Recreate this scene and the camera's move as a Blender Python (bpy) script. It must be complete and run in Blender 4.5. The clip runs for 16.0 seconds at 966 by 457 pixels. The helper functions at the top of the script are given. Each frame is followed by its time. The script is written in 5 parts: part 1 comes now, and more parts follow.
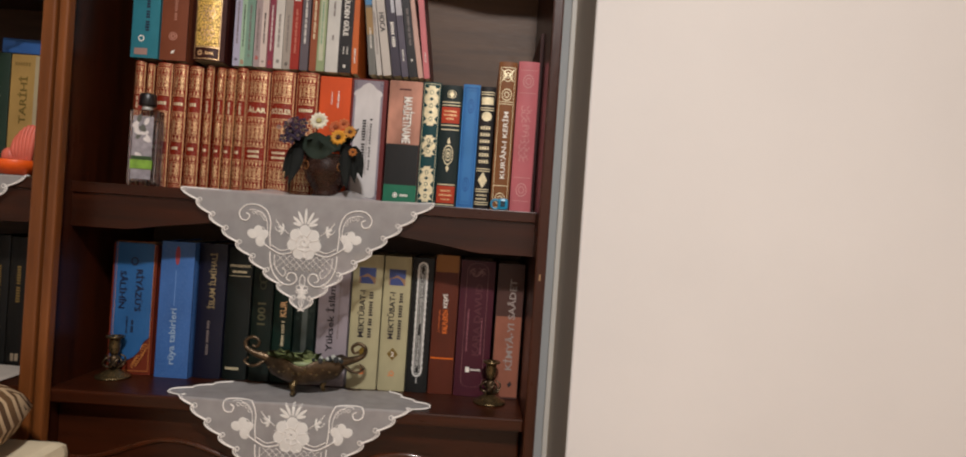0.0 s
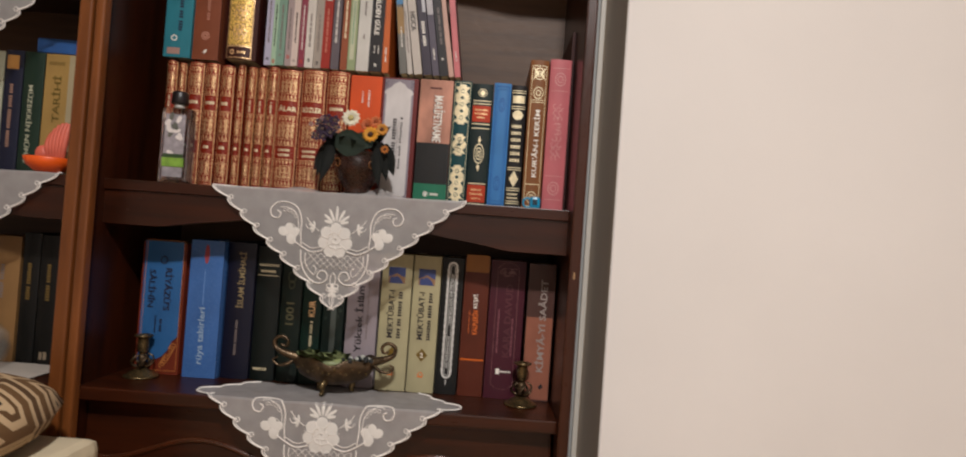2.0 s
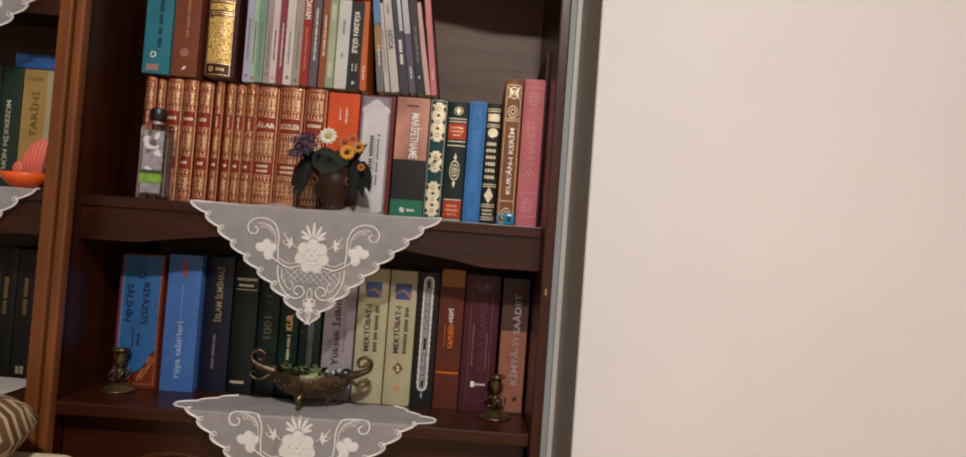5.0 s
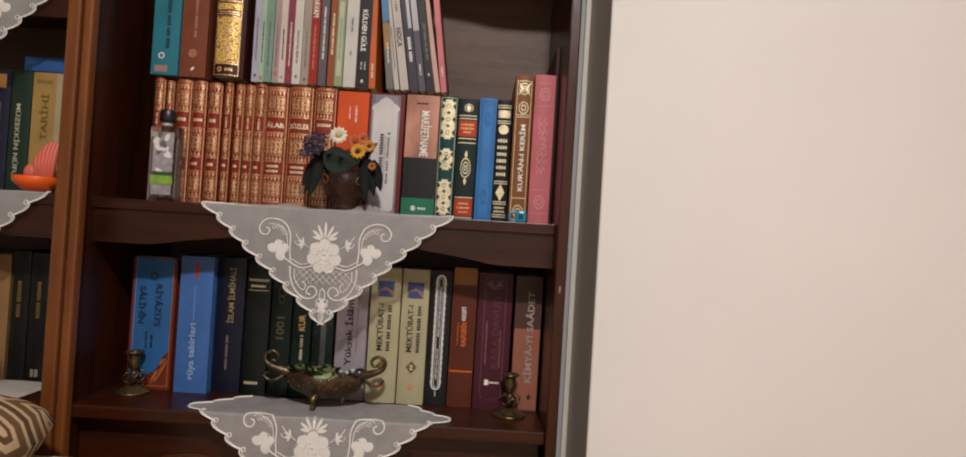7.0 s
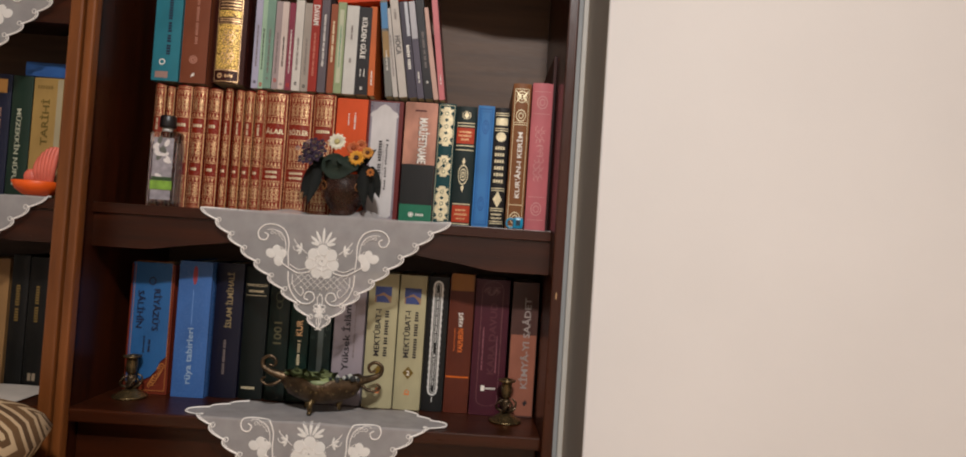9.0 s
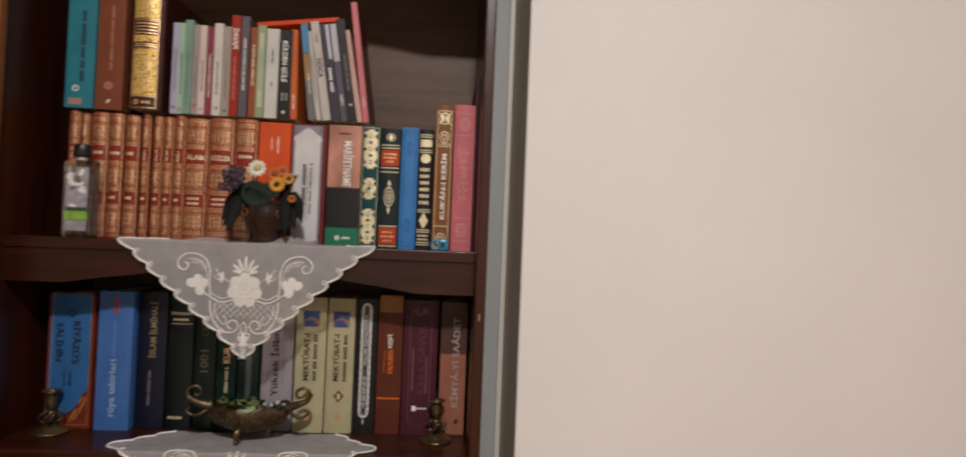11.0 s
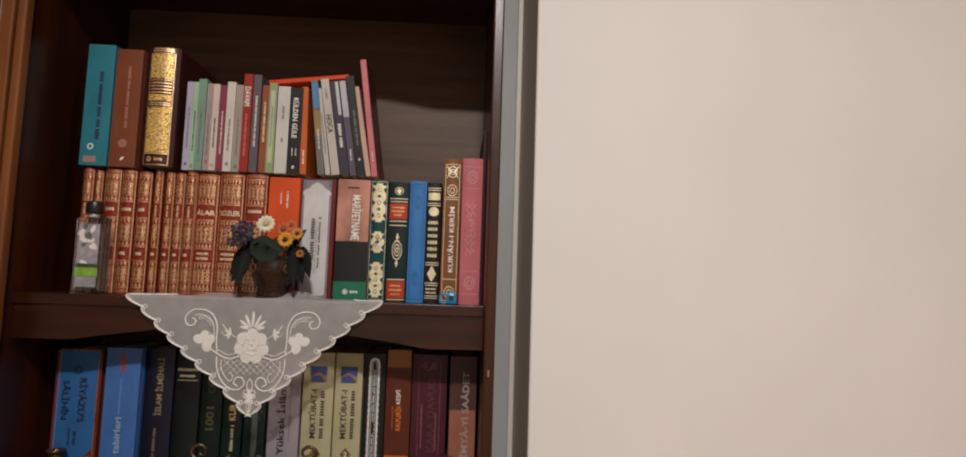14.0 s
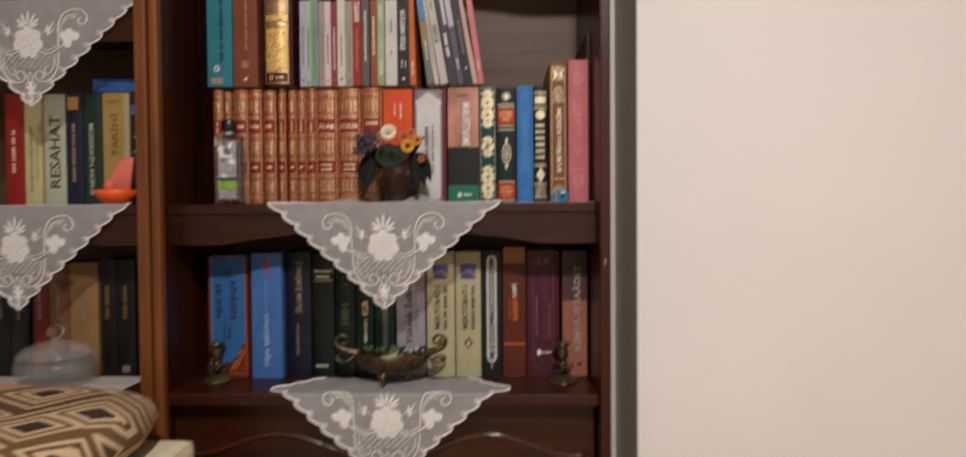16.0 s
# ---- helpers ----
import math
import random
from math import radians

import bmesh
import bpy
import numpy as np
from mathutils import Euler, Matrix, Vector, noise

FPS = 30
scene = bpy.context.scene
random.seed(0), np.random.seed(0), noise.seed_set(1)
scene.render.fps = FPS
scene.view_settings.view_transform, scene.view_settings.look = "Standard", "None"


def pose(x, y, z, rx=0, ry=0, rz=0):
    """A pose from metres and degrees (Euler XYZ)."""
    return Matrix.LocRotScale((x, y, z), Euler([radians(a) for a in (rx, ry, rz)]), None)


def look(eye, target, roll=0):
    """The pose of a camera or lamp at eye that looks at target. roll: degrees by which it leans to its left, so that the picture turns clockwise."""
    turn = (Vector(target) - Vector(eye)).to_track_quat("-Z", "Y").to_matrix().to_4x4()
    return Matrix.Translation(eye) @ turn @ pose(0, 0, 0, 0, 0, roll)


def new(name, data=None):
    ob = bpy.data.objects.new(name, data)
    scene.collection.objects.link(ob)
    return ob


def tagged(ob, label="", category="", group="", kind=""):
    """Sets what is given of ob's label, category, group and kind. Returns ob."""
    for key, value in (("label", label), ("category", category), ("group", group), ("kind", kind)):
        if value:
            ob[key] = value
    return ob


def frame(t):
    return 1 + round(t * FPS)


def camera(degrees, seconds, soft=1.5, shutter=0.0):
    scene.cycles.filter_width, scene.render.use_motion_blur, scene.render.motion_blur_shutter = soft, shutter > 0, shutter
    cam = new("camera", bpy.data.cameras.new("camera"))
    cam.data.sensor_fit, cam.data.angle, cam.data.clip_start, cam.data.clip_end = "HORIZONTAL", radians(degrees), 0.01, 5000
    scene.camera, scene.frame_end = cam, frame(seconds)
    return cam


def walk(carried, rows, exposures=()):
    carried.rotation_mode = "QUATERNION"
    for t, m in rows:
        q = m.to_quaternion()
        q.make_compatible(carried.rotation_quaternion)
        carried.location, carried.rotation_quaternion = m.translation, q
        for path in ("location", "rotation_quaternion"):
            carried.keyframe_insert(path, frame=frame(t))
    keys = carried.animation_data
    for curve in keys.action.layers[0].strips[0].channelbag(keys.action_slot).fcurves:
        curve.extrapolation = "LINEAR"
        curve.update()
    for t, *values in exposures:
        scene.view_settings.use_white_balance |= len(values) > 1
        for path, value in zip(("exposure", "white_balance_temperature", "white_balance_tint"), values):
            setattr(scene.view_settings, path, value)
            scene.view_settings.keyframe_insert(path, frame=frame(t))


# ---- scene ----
cam = camera(75.0, 16.0, 1.8, 0.7)
PATH = [
    (0, (0.293, -1.094, 1.171), (0.313, 0.906, 1.162), 3.93),
    (0.5, (0.313, -1.109, 1.158), (0.370, 0.890, 1.170), 4.24),
    (1, (0.339, -1.104, 1.160), (0.421, 0.894, 1.187), 4.68),
    (1.5, (0.311, -1.089, 1.132), (0.366, 0.910, 1.163), 5.85),
    (2, (0.258, -1.081, 1.138), (0.241, 0.919, 1.177), 4.08),
    (2.5, (0.243, -1.090, 1.154), (0.221, 0.909, 1.206), 3.99),
    (3, (0.258, -1.112, 1.156), (0.273, 0.887, 1.210), 4.24),
    (3.5, (0.279, -1.120, 1.165), (0.307, 0.880, 1.198), 4.35),
    (6, (0.273, -1.096, 1.164), (0.285, 0.903, 1.220), 3.67),
    (6.5, (0.260, -1.102, 1.178), (0.268, 0.898, 1.212), 3.19),
    (7, (0.266, -1.097, 1.168), (0.273, 0.902, 1.200), 3.47),
    (7.5, (0.262, -1.099, 1.169), (0.271, 0.901, 1.201), 3.55),
    (8, (0.267, -1.093, 1.157), (0.252, 0.906, 1.207), 3.62),
    (8.5, (0.261, -1.100, 1.175), (0.272, 0.900, 1.206), 3.78),
    (8.7, (0.263, -1.102, 1.168), (0.274, 0.898, 1.212), 3.71),
    (10.8, (0.319, -1.127, 1.203), (0.430, 0.869, 1.273), 3.10),
    (11, (0.338, -1.119, 1.216), (0.460, 0.877, 1.265), 2.23),
    (11.5, (0.400, -1.101, 1.200), (0.605, 0.887, 1.282), 3.38),
    (12, (0.398, -1.103, 1.204), (0.585, 0.887, 1.285), 3.16),
    (12.5, (0.373, -1.109, 1.199), (0.508, 0.882, 1.327), 4.17),
    (13, (0.330, -1.110, 1.213), (0.395, 0.882, 1.375), 1.28),
    (13.5, (0.345, -1.105, 1.207), (0.408, 0.881, 1.437), 1.00),
    (14, (0.342, -1.115, 1.232), (0.425, 0.874, 1.420), 1.81),
    (14.5, (0.319, -1.113, 1.219), (0.419, 0.875, 1.417), 3.26),
    (15, (0.263, -1.111, 1.212), (0.300, 0.879, 1.403), 3.95),
    (15.5, (0.235, -1.153, 1.207), (0.272, 0.844, 1.308), 1.82),
    (16, (0.220, -1.175, 1.177), (0.160, 0.824, 1.133), -0.43),
]
walk(cam, [(t, look(eye, target, roll)) for t, eye, target, roll in PATH],
     [(0.0, 0.0), (8.7, 0.0), (11.0, -0.16), (12.5, -0.2), (14.5, -0.14), (15.5, -0.05), (16.0, 0.0)])

# ---------------------------------------------------------------- world and light
world = bpy.data.worlds.new("world")
scene.world = world
world.use_nodes = True
world.node_tree.nodes["Background"].inputs["Color"].default_value = (1.0, 0.8, 0.62, 1)
world.node_tree.nodes["Background"].inputs["Strength"].default_value = 0.05


def lamp(name, eye, target, size, watts, colour):
    data = bpy.data.lights.new(name, "AREA")
    data.shape, data.size, data.energy, data.color = "DISK", size, watts, colour
    ob = new(name, data)
    ob.matrix_world = look(eye, target)
    return ob


# The room's ceiling lamp, behind and above the camera.
lamp("ceiling_lamp_light", (0.40, -1.9, 2.74), (0.40, -1.85, 0.0), 0.2, 73.0, (1.0, 0.968, 0.945))


# ---------------------------------------------------------------- materials
def rgb(r, g, b):
    """A colour of 0-255 values, as linear light."""
    return tuple((c / 255 / 12.92 if c <= 10 else ((c / 255 + 0.055) / 1.055) ** 2.4) for c in (r, g, b)) + (1.0,)


def mix(a, b, f):
    return tuple(x + (y - x) * f for x, y in zip(a, b))


def surface(name, colour, rough=0.5, metal=0.0, vary=0.12, scale=60.0, stretch=(1, 1, 1), bump=0.1, fine=900.0, per_thing=0.0, dark=None, coat=0.0):
    """A painted, bound or wooden surface: colour that varies at two scales, uneven gloss and fine relief."""
    m = bpy.data.materials.new(name)
    m.use_nodes = True
    n, l = m.node_tree.nodes, m.node_tree.links
    b = n["Principled BSDF"]
    co = n.new("ShaderNodeTexCoord")
    mp = n.new("ShaderNodeMapping")
    mp.inputs["Scale"].default_value = stretch
    l.new(co.outputs["Object"], mp.inputs["Vector"])
    big = n.new("ShaderNodeTexNoise")
    big.inputs["Scale"].default_value, big.inputs["Detail"].default_value = scale, 6
    small = n.new("ShaderNodeTexNoise")
    small.inputs["Scale"].default_value, small.inputs["Detail"].default_value = fine, 3
    l.new(mp.outputs[0], big.inputs["Vector"]), l.new(mp.outputs[0], small.inputs["Vector"])
    ramp = n.new("ShaderNodeMix")
    ramp.data_type = "RGBA"
    ramp.inputs["A"].default_value = mix(colour, dark or (0, 0, 0, 1), vary if dark is None else 1.0)
    ramp.inputs["B"].default_value = tuple(min(c * (1 + 0.7 * vary), 1.0) for c in colour) if dark is None else colour
    wide = n.new("ShaderNodeMapRange")
    wide.inputs["From Min"].default_value, wide.inputs["From Max"].default_value = 0.3, 0.7
    l.new(big.outputs["Fac"], wide.inputs["Value"])
    l.new(wide.outputs["Result"], ramp.inputs["Factor"])
    last = ramp.outputs["Result"]
    if per_thing:
        info = n.new("ShaderNodeObjectInfo")
        hsv = n.new("ShaderNodeHueSaturation")
        rng = n.new("ShaderNodeMapRange")
        rng.inputs["To Min"].default_value, rng.inputs["To Max"].default_value = 1 - per_thing, 1 + per_thing
        l.new(info.outputs["Random"], rng.inputs["Value"]), l.new(rng.outputs["Result"], hsv.inputs["Value"])
        l.new(last, hsv.inputs["Color"])
        last = hsv.outputs["Color"]
    l.new(last, b.inputs["Base Color"])
    rr = n.new("ShaderNodeMapRange")
    rr.inputs["To Min"].default_value, rr.inputs["To Max"].default_value = max(rough - 0.1, 0.03), min(rough + 0.12, 1)
    l.new(small.outputs["Fac"], rr.inputs["Value"]), l.new(rr.outputs["Result"], b.inputs["Roughness"])
    b.inputs["Metallic"].default_value = metal
    b.inputs["Coat Weight"].default_value = coat
    if bump:
        bp = n.new("ShaderNodeBump")
        bp.inputs["Strength"].default_value, bp.inputs["Distance"].default_value = bump, 0.002
        l.new(small.outputs["Fac"], bp.inputs["Height"]), l.new(bp.outputs["Normal"], b.inputs["Normal"])
    return m


def wood(name, colour, dark, along, rough=0.31):
    """Stained wood with the grain along one axis (0, 1 or 2)."""
    st = [9.0, 9.0, 9.0]
    st[along] = 0.7
    m = surface(name, colour, rough, 0, 0.3, 5.0, tuple(st), 0.12, 60.0, dark=dark, coat=0.0)
    m.node_tree.nodes["Principled BSDF"].inputs["Specular IOR Level"].default_value = 0.42
    return m


def glass(name, colour, rough=0.03):
    m = bpy.data.materials.new(name)
    m.use_nodes = True
    b = m.node_tree.nodes["Principled BSDF"]
    b.inputs["Base Color"].default_value = colour
    b.inputs["Transmission Weight"].default_value = 1
    b.inputs["Roughness"].default_value, b.inputs["IOR"].default_value = rough, 1.45
    return m


def organza(name, colour, cover):
    """Sheer woven cloth: threads that scatter, and gaps between them."""
    m = bpy.data.materials.new(name)
    m.use_nodes = True
    n, l = m.node_tree.nodes, m.node_tree.links
    b = n["Principled BSDF"]
    b.inputs["Base Color"].default_value, b.inputs["Roughness"].default_value = colour, 0.6
    co = n.new("ShaderNodeTexCoord")
    ns = n.new("ShaderNodeTexNoise")
    ns.inputs["Scale"].default_value, ns.inputs["Detail"].default_value = 35, 5
    l.new(co.outputs["Object"], ns.inputs["Vector"])
    rng = n.new("ShaderNodeMapRange")
    rng.inputs["To Min"].default_value, rng.inputs["To Max"].default_value = cover - 0.12, cover + 0.12
    l.new(ns.outputs["Fac"], rng.inputs["Value"])
    tl, tr, mx, m2 = n.new("ShaderNodeBsdfTranslucent"), n.new("ShaderNodeBsdfTransparent"), n.new("ShaderNodeMixShader"), n.new("ShaderNodeMixShader")
    tl.inputs["Color"].default_value = colour
    mx.inputs[0].default_value = 0.25
    l.new(b.outputs[0], mx.inputs[1]), l.new(tl.outputs[0], mx.inputs[2])
    l.new(rng.outputs["Result"], m2.inputs[0]), l.new(tr.outputs[0], m2.inputs[1]), l.new(mx.outputs[0], m2.inputs[2])
    l.new(m2.outputs[0], n["Material Output"].inputs["Surface"])
    return m


WALNUT = rgb(60, 25, 9)
WALNUT_DARK = rgb(33, 12, 4)
wood_x = wood("walnut_stain_along_x", WALNUT, WALNUT_DARK, 0)
wood_z = wood("walnut_stain_along_z", WALNUT, WALNUT_DARK, 2)
wood_gloss = surface("polished_moulding", rgb(66, 32, 16), 0.16, 0, 0.3, 30, (1, 1, 1), 0.05, 200, coat=0.5)
# Lighter walnut: the light on the face stiles is put into the colour.
wood_lit = wood("lit_walnut_stain", rgb(126, 72, 33), rgb(84, 45, 19), 2, 0.36)
wood_back = wood("walnut_veneer_back", rgb(98, 70, 48), rgb(72, 50, 35), 0, 0.5)
plaster = surface("white_wall_paint", rgb(231, 225, 220), 0.75, 0, 0.03, 3.0, (1, 1, 1), 0.06, 220.0)
taupe = surface("shaded_side_taupe", rgb(212, 194, 174), 0.7, 0, 0.1, 8.0, (1, 1, 0.3), 0.08, 200.0)
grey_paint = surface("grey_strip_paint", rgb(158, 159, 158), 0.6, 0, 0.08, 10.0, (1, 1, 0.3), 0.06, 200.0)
ceiling_paint = surface("ceiling_paint", rgb(235, 230, 222), 0.9, 0, 0.03, 2.0, (1, 1, 1), 0.05, 150.0)
parquet = wood("parquet_floor", rgb(178, 148, 116), rgb(142, 114, 86), 0, 0.4)
paper = surface("page_paper", rgb(214, 200, 170), 0.9, 0, 0.15, 30, (60, 1, 0.4), 0.25, 60.0)
gilt = surface("gold_foil", rgb(240, 196, 146), 0.27, 0.6, 0.25, 140.0, (1, 1, 1), 0.25, 700.0)
gilt_pale = surface("pale_gold_foil", rgb(232, 218, 180), 0.4, 0.35, 0.2, 140.0, (1, 1, 1), 0.2, 700.0)
silver = surface("silver_foil", rgb(218, 218, 214), 0.4, 0.3, 0.15, 140.0, (1, 1, 1), 0.15, 700.0)
white_ink = surface("white_print", rgb(232, 226, 216), 0.55, 0, 0.05, 200.0, (1, 1, 1), 0.0)
black_ink = surface("black_print", rgb(32, 26, 30), 0.5, 0, 0.05, 200.0, (1, 1, 1), 0.0)
grey_ink = surface("grey_print", rgb(120, 108, 104), 0.5, 0, 0.05, 200.0, (1, 1, 1), 0.0)
navy_ink = surface("navy_print", rgb(24, 30, 58), 0.5, 0, 0.05, 200.0, (1, 1, 1), 0.0)
red_ink = surface("red_print", rgb(176, 52, 34), 0.5, 0, 0.1, 200.0, (1, 1, 1), 0.0)
orange_ink = surface("orange_print", rgb(222, 110, 36), 0.5, 0, 0.1, 200.0, (1, 1, 1), 0.0)
green_ink = surface("green_print", rgb(40, 140, 110), 0.5, 0, 0.1, 200.0, (1, 1, 1), 0.0)

_bound = {}


def bound(r, g, b, rough=0.42, vary=0.16, metal=0.0):
    """Book-cover material of that colour, shared by the books that have it."""
    key = (r, g, b, rough, vary, metal)
    if key not in _bound:
        _bound[key] = surface("cover_%02x%02x%02x" % (r, g, b), mix(rgb(r, g, b), (0, 0, 0, 1), 0.2), rough, metal, vary, 25.0, (1, 1, 0.5), 0.12, 800.0)
        _bound[key].node_tree.nodes["Principled BSDF"].inputs["Specular IOR Level"].default_value = 0.3
    return _bound[key]


# ---------------------------------------------------------------- mesh helpers
FINE = {"gilding", "title", "title_end", "author_line", "small_print", "subtitle", "embossing", "emblem", "imprint", "ornament", "head_print", "frame"}


def part(name, bm, material, parent, label=""):
    me = bpy.data.meshes.new(name)
    bm.to_mesh(me)
    bm.free()
    me.materials.append(material)
    ob = new(name, me)
    ob.parent = parent
    if label:
        tagged(ob, label)
    if name in FINE:
        tagged(ob, kind="stuff")
    return ob


def thing(name, m, label, category, group="", kind=""):
    ob = new(name)
    ob.empty_display_size = 0.02
    ob.matrix_world = m
    return tagged(ob, label, category, group, kind)


def piece(name, bm, material, label, category, kind="structure"):
    return tagged(part(name, bm, material, None), label, category, "", kind)


def box(x0, x1, y0, y1, z0, z1, bevel=0.0, bm=None):
    own = bm is None
    bm = bm or bmesh.new()
    made = bmesh.ops.create_cube(bm, size=1, matrix=Matrix.Translation(((x0 + x1) / 2, (y0 + y1) / 2, (z0 + z1) / 2)) @ Matrix.Diagonal((x1 - x0, y1 - y0, z1 - z0, 1)))
    if bevel:
        vs = set(made["verts"])
        bmesh.ops.bevel(bm, geom=[e for e in bm.edges if e.verts[0] in vs], offset=bevel, segments=2, affect="EDGES", profile=0.6)
    return bm


def prism(outline, y0, y1, bm=None):
    """An outline in x and z, pushed from y0 to y1."""
    bm = bm or bmesh.new()
    a = [bm.verts.new((x, y0, z)) for x, z in outline]
    b = [bm.verts.new((x, y1, z)) for x, z in outline]
    n = len(a)
    for i in range(n):
        bm.faces.new((a[i], b[i], b[(i + 1) % n], a[(i + 1) % n]))
    bm.faces.new(a)
    bm.faces.new(b[::-1])
    bmesh.ops.recalc_face_normals(bm, faces=bm.faces)
    return bm


def lathe(profile, steps=32, bm=None, at=(0, 0, 0), squash=1.0):
    """A profile of (radius, height) turned round the z axis."""
    bm = bm or bmesh.new()
    rings = []
    for r, z in profile:
        rings.append([bm.verts.new((at[0] + r * math.cos(2 * math.pi * i / steps), at[1] + squash * r * math.sin(2 * math.pi * i / steps), at[2] + z)) for i in range(steps)])
    for a, b in zip(rings, rings[1:]):
        for i in range(steps):
            f = bm.faces.new((a[i], a[(i + 1) % steps], b[(i + 1) % steps], b[i]))
            f.smooth = True
    bm.faces.new(rings[0][::-1])
    bm.faces.new(rings[-1])
    return bm


def tube(points, radius, bm=None, sides=6, closed=False, taper=None):
    """A round cord along a line of points."""
    bm = bm or bmesh.new()
    ps = [Vector(p) for p in points]
    n = len(ps)
    rings = []
    for i, p in enumerate(ps):
        a = ps[(i - 1) % n] if closed or i else p
        b = ps[(i + 1) % n] if closed or i < n - 1 else p
        d = (b - a).normalized() if (b - a).length > 1e-9 else Vector((0, 0, 1))
        u = d.cross(Vector((0, 1, 0)))
        if u.length < 1e-3:
            u = d.cross(Vector((1, 0, 0)))
        u.normalize()
        v = d.cross(u)
        r = radius * (taper(i / max(n - 1, 1)) if taper else 1)
        rings.append([bm.verts.new(p + r * (math.cos(2 * math.pi * k / sides) * u + math.sin(2 * math.pi * k / sides) * v)) for k in range(sides)])
    for i in range(n if closed else n - 1):
        a, b = rings[i], rings[(i + 1) % n]
        for k in range(sides):
            f = bm.faces.new((a[k], a[(k + 1) % sides], b[(k + 1) % sides], b[k]))
            f.smooth = True
    if not closed:
        bm.faces.new(rings[0][::-1])
        bm.faces.new(rings[-1])
    return bm


def smooth_line(points, steps=6):
    """A Catmull-Rom line through the points."""
    ps = [Vector(p) for p in points]
    out = []
    for i in range(len(ps) - 1):
        p0, p1, p2, p3 = ps[max(i - 1, 0)], ps[i], ps[i + 1], ps[min(i + 2, len(ps) - 1)]
        for k in range(steps):
            t = k / steps
            out.append(0.5 * (2 * p1 + (p2 - p0) * t + (2 * p0 - 5 * p1 + 4 * p2 - p3) * t * t + (3 * p1 - p0 - 3 * p2 + p3) * t ** 3))
    return out + [ps[-1]]


# ---------------------------------------------------------------- the room
SHELF, LOW, BACK, FRONT = 1.2, 0.849, 0.285, -0.055
piece("floor", box(-3.2, 3.2, -3.7, 0.5, -0.1, 0.0), parquet, "warm brown wooden floor of the room", "floor")
piece("ceiling", box(-3.2, 3.2, -3.7, 0.5, 2.8, 2.9), ceiling_paint, "plain white ceiling of the room", "ceiling")
piece("wall_south", box(-3.2, 3.2, -3.8, -3.7, 0, 2.8), plaster, "plain off-white wall behind the viewer", "wall")
piece("wall_west", box(-3.3, -3.2, -3.7, 0.5, 0, 2.8), plaster, "plain off-white side wall", "wall")
piece("wall_east", box(3.2, 3.3, -3.7, 0.5, 0, 2.8), plaster, "plain off-white side wall", "wall")
piece("wall_north", box(-3.2, 0.40, 0.30, 0.4, 0, 2.8), plaster, "off-white wall behind the bookcases", "wall")


def pier():
    bm = bmesh.new()
    pts = [(0.488, 0.083), (3.2, 0.083), (3.2, 0.4), (0.475, 0.4), (0.475, 0.252)]
    lo = [bm.verts.new((x, y, 0)) for x, y in pts]
    hi = [bm.verts.new((x, y, 2.8)) for x, y in pts]
    for i in range(len(pts)):
        bm.faces.new((lo[i], lo[(i + 1) % 5], hi[(i + 1) % 5], hi[i]))
    bm.faces.new(lo[::-1]), bm.faces.new(hi)
    bm.normal_update()
    edge = min((e for e in bm.edges if abs(e.verts[0].co.x - 0.488) < 1e-4 and abs(e.verts[1].co.x - 0.488) < 1e-4), key=lambda e: e.verts[0].co.y)
    bmesh.ops.bevel(bm, geom=[edge], offset=0.004, segments=3, affect="EDGES", profile=0.5)
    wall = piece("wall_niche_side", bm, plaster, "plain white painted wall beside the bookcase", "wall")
    # The left side face is in shade; that shade is put into its taupe colour.
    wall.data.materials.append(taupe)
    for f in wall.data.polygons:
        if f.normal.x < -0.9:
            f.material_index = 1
    return wall


pier()
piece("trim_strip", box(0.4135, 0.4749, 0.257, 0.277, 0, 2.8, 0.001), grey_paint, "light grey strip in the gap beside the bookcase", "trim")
piece("trim_bead", box(0.4640, 0.4749, 0.247, 0.2565, 0, 2.8, 0.002), surface("pale_bead_paint", rgb(200, 194, 184), 0.5, 0, 0.05, 8, (1, 1, 0.3), 0.05), "narrow pale bead along the wall's edge", "trim")


# ---------------------------------------------------------------- the bookcases
def apron_depth(x, half):
    """How far the carved apron hangs down at x: deep at the ends, shallow between, with an ogee."""
    a = abs(x) / half
    if a > 0.76:
        return 0.077
    if a > 0.30:
        t = (a - 0.30) / 0.46
        return 0.050 + 0.027 * (3 * t * t - 2 * t ** 3) + 0.003 * math.sin(2 * math.pi * t)
    return 0.050


def shelf_with_apron(case, x0, x1, z, name="shelf"):
    mid, half = (x0 + x1) / 2, (x1 - x0) / 2
    board = part(name, box(x0, x1, -0.004, BACK, z - 0.018, z, 0.001), wood_x, case)
    n = 60
    out = [(x0, z - 0.0185), (x1, z - 0.0185)]
    out += [(x1 - (x1 - x0) * i / n, z - apron_depth(x1 - (x1 - x0) * i / n - mid, half)) for i in range(n + 1)]
    part("apron", prism(out, 0.002, 0.020), wood_x, board, "wavy carved apron")


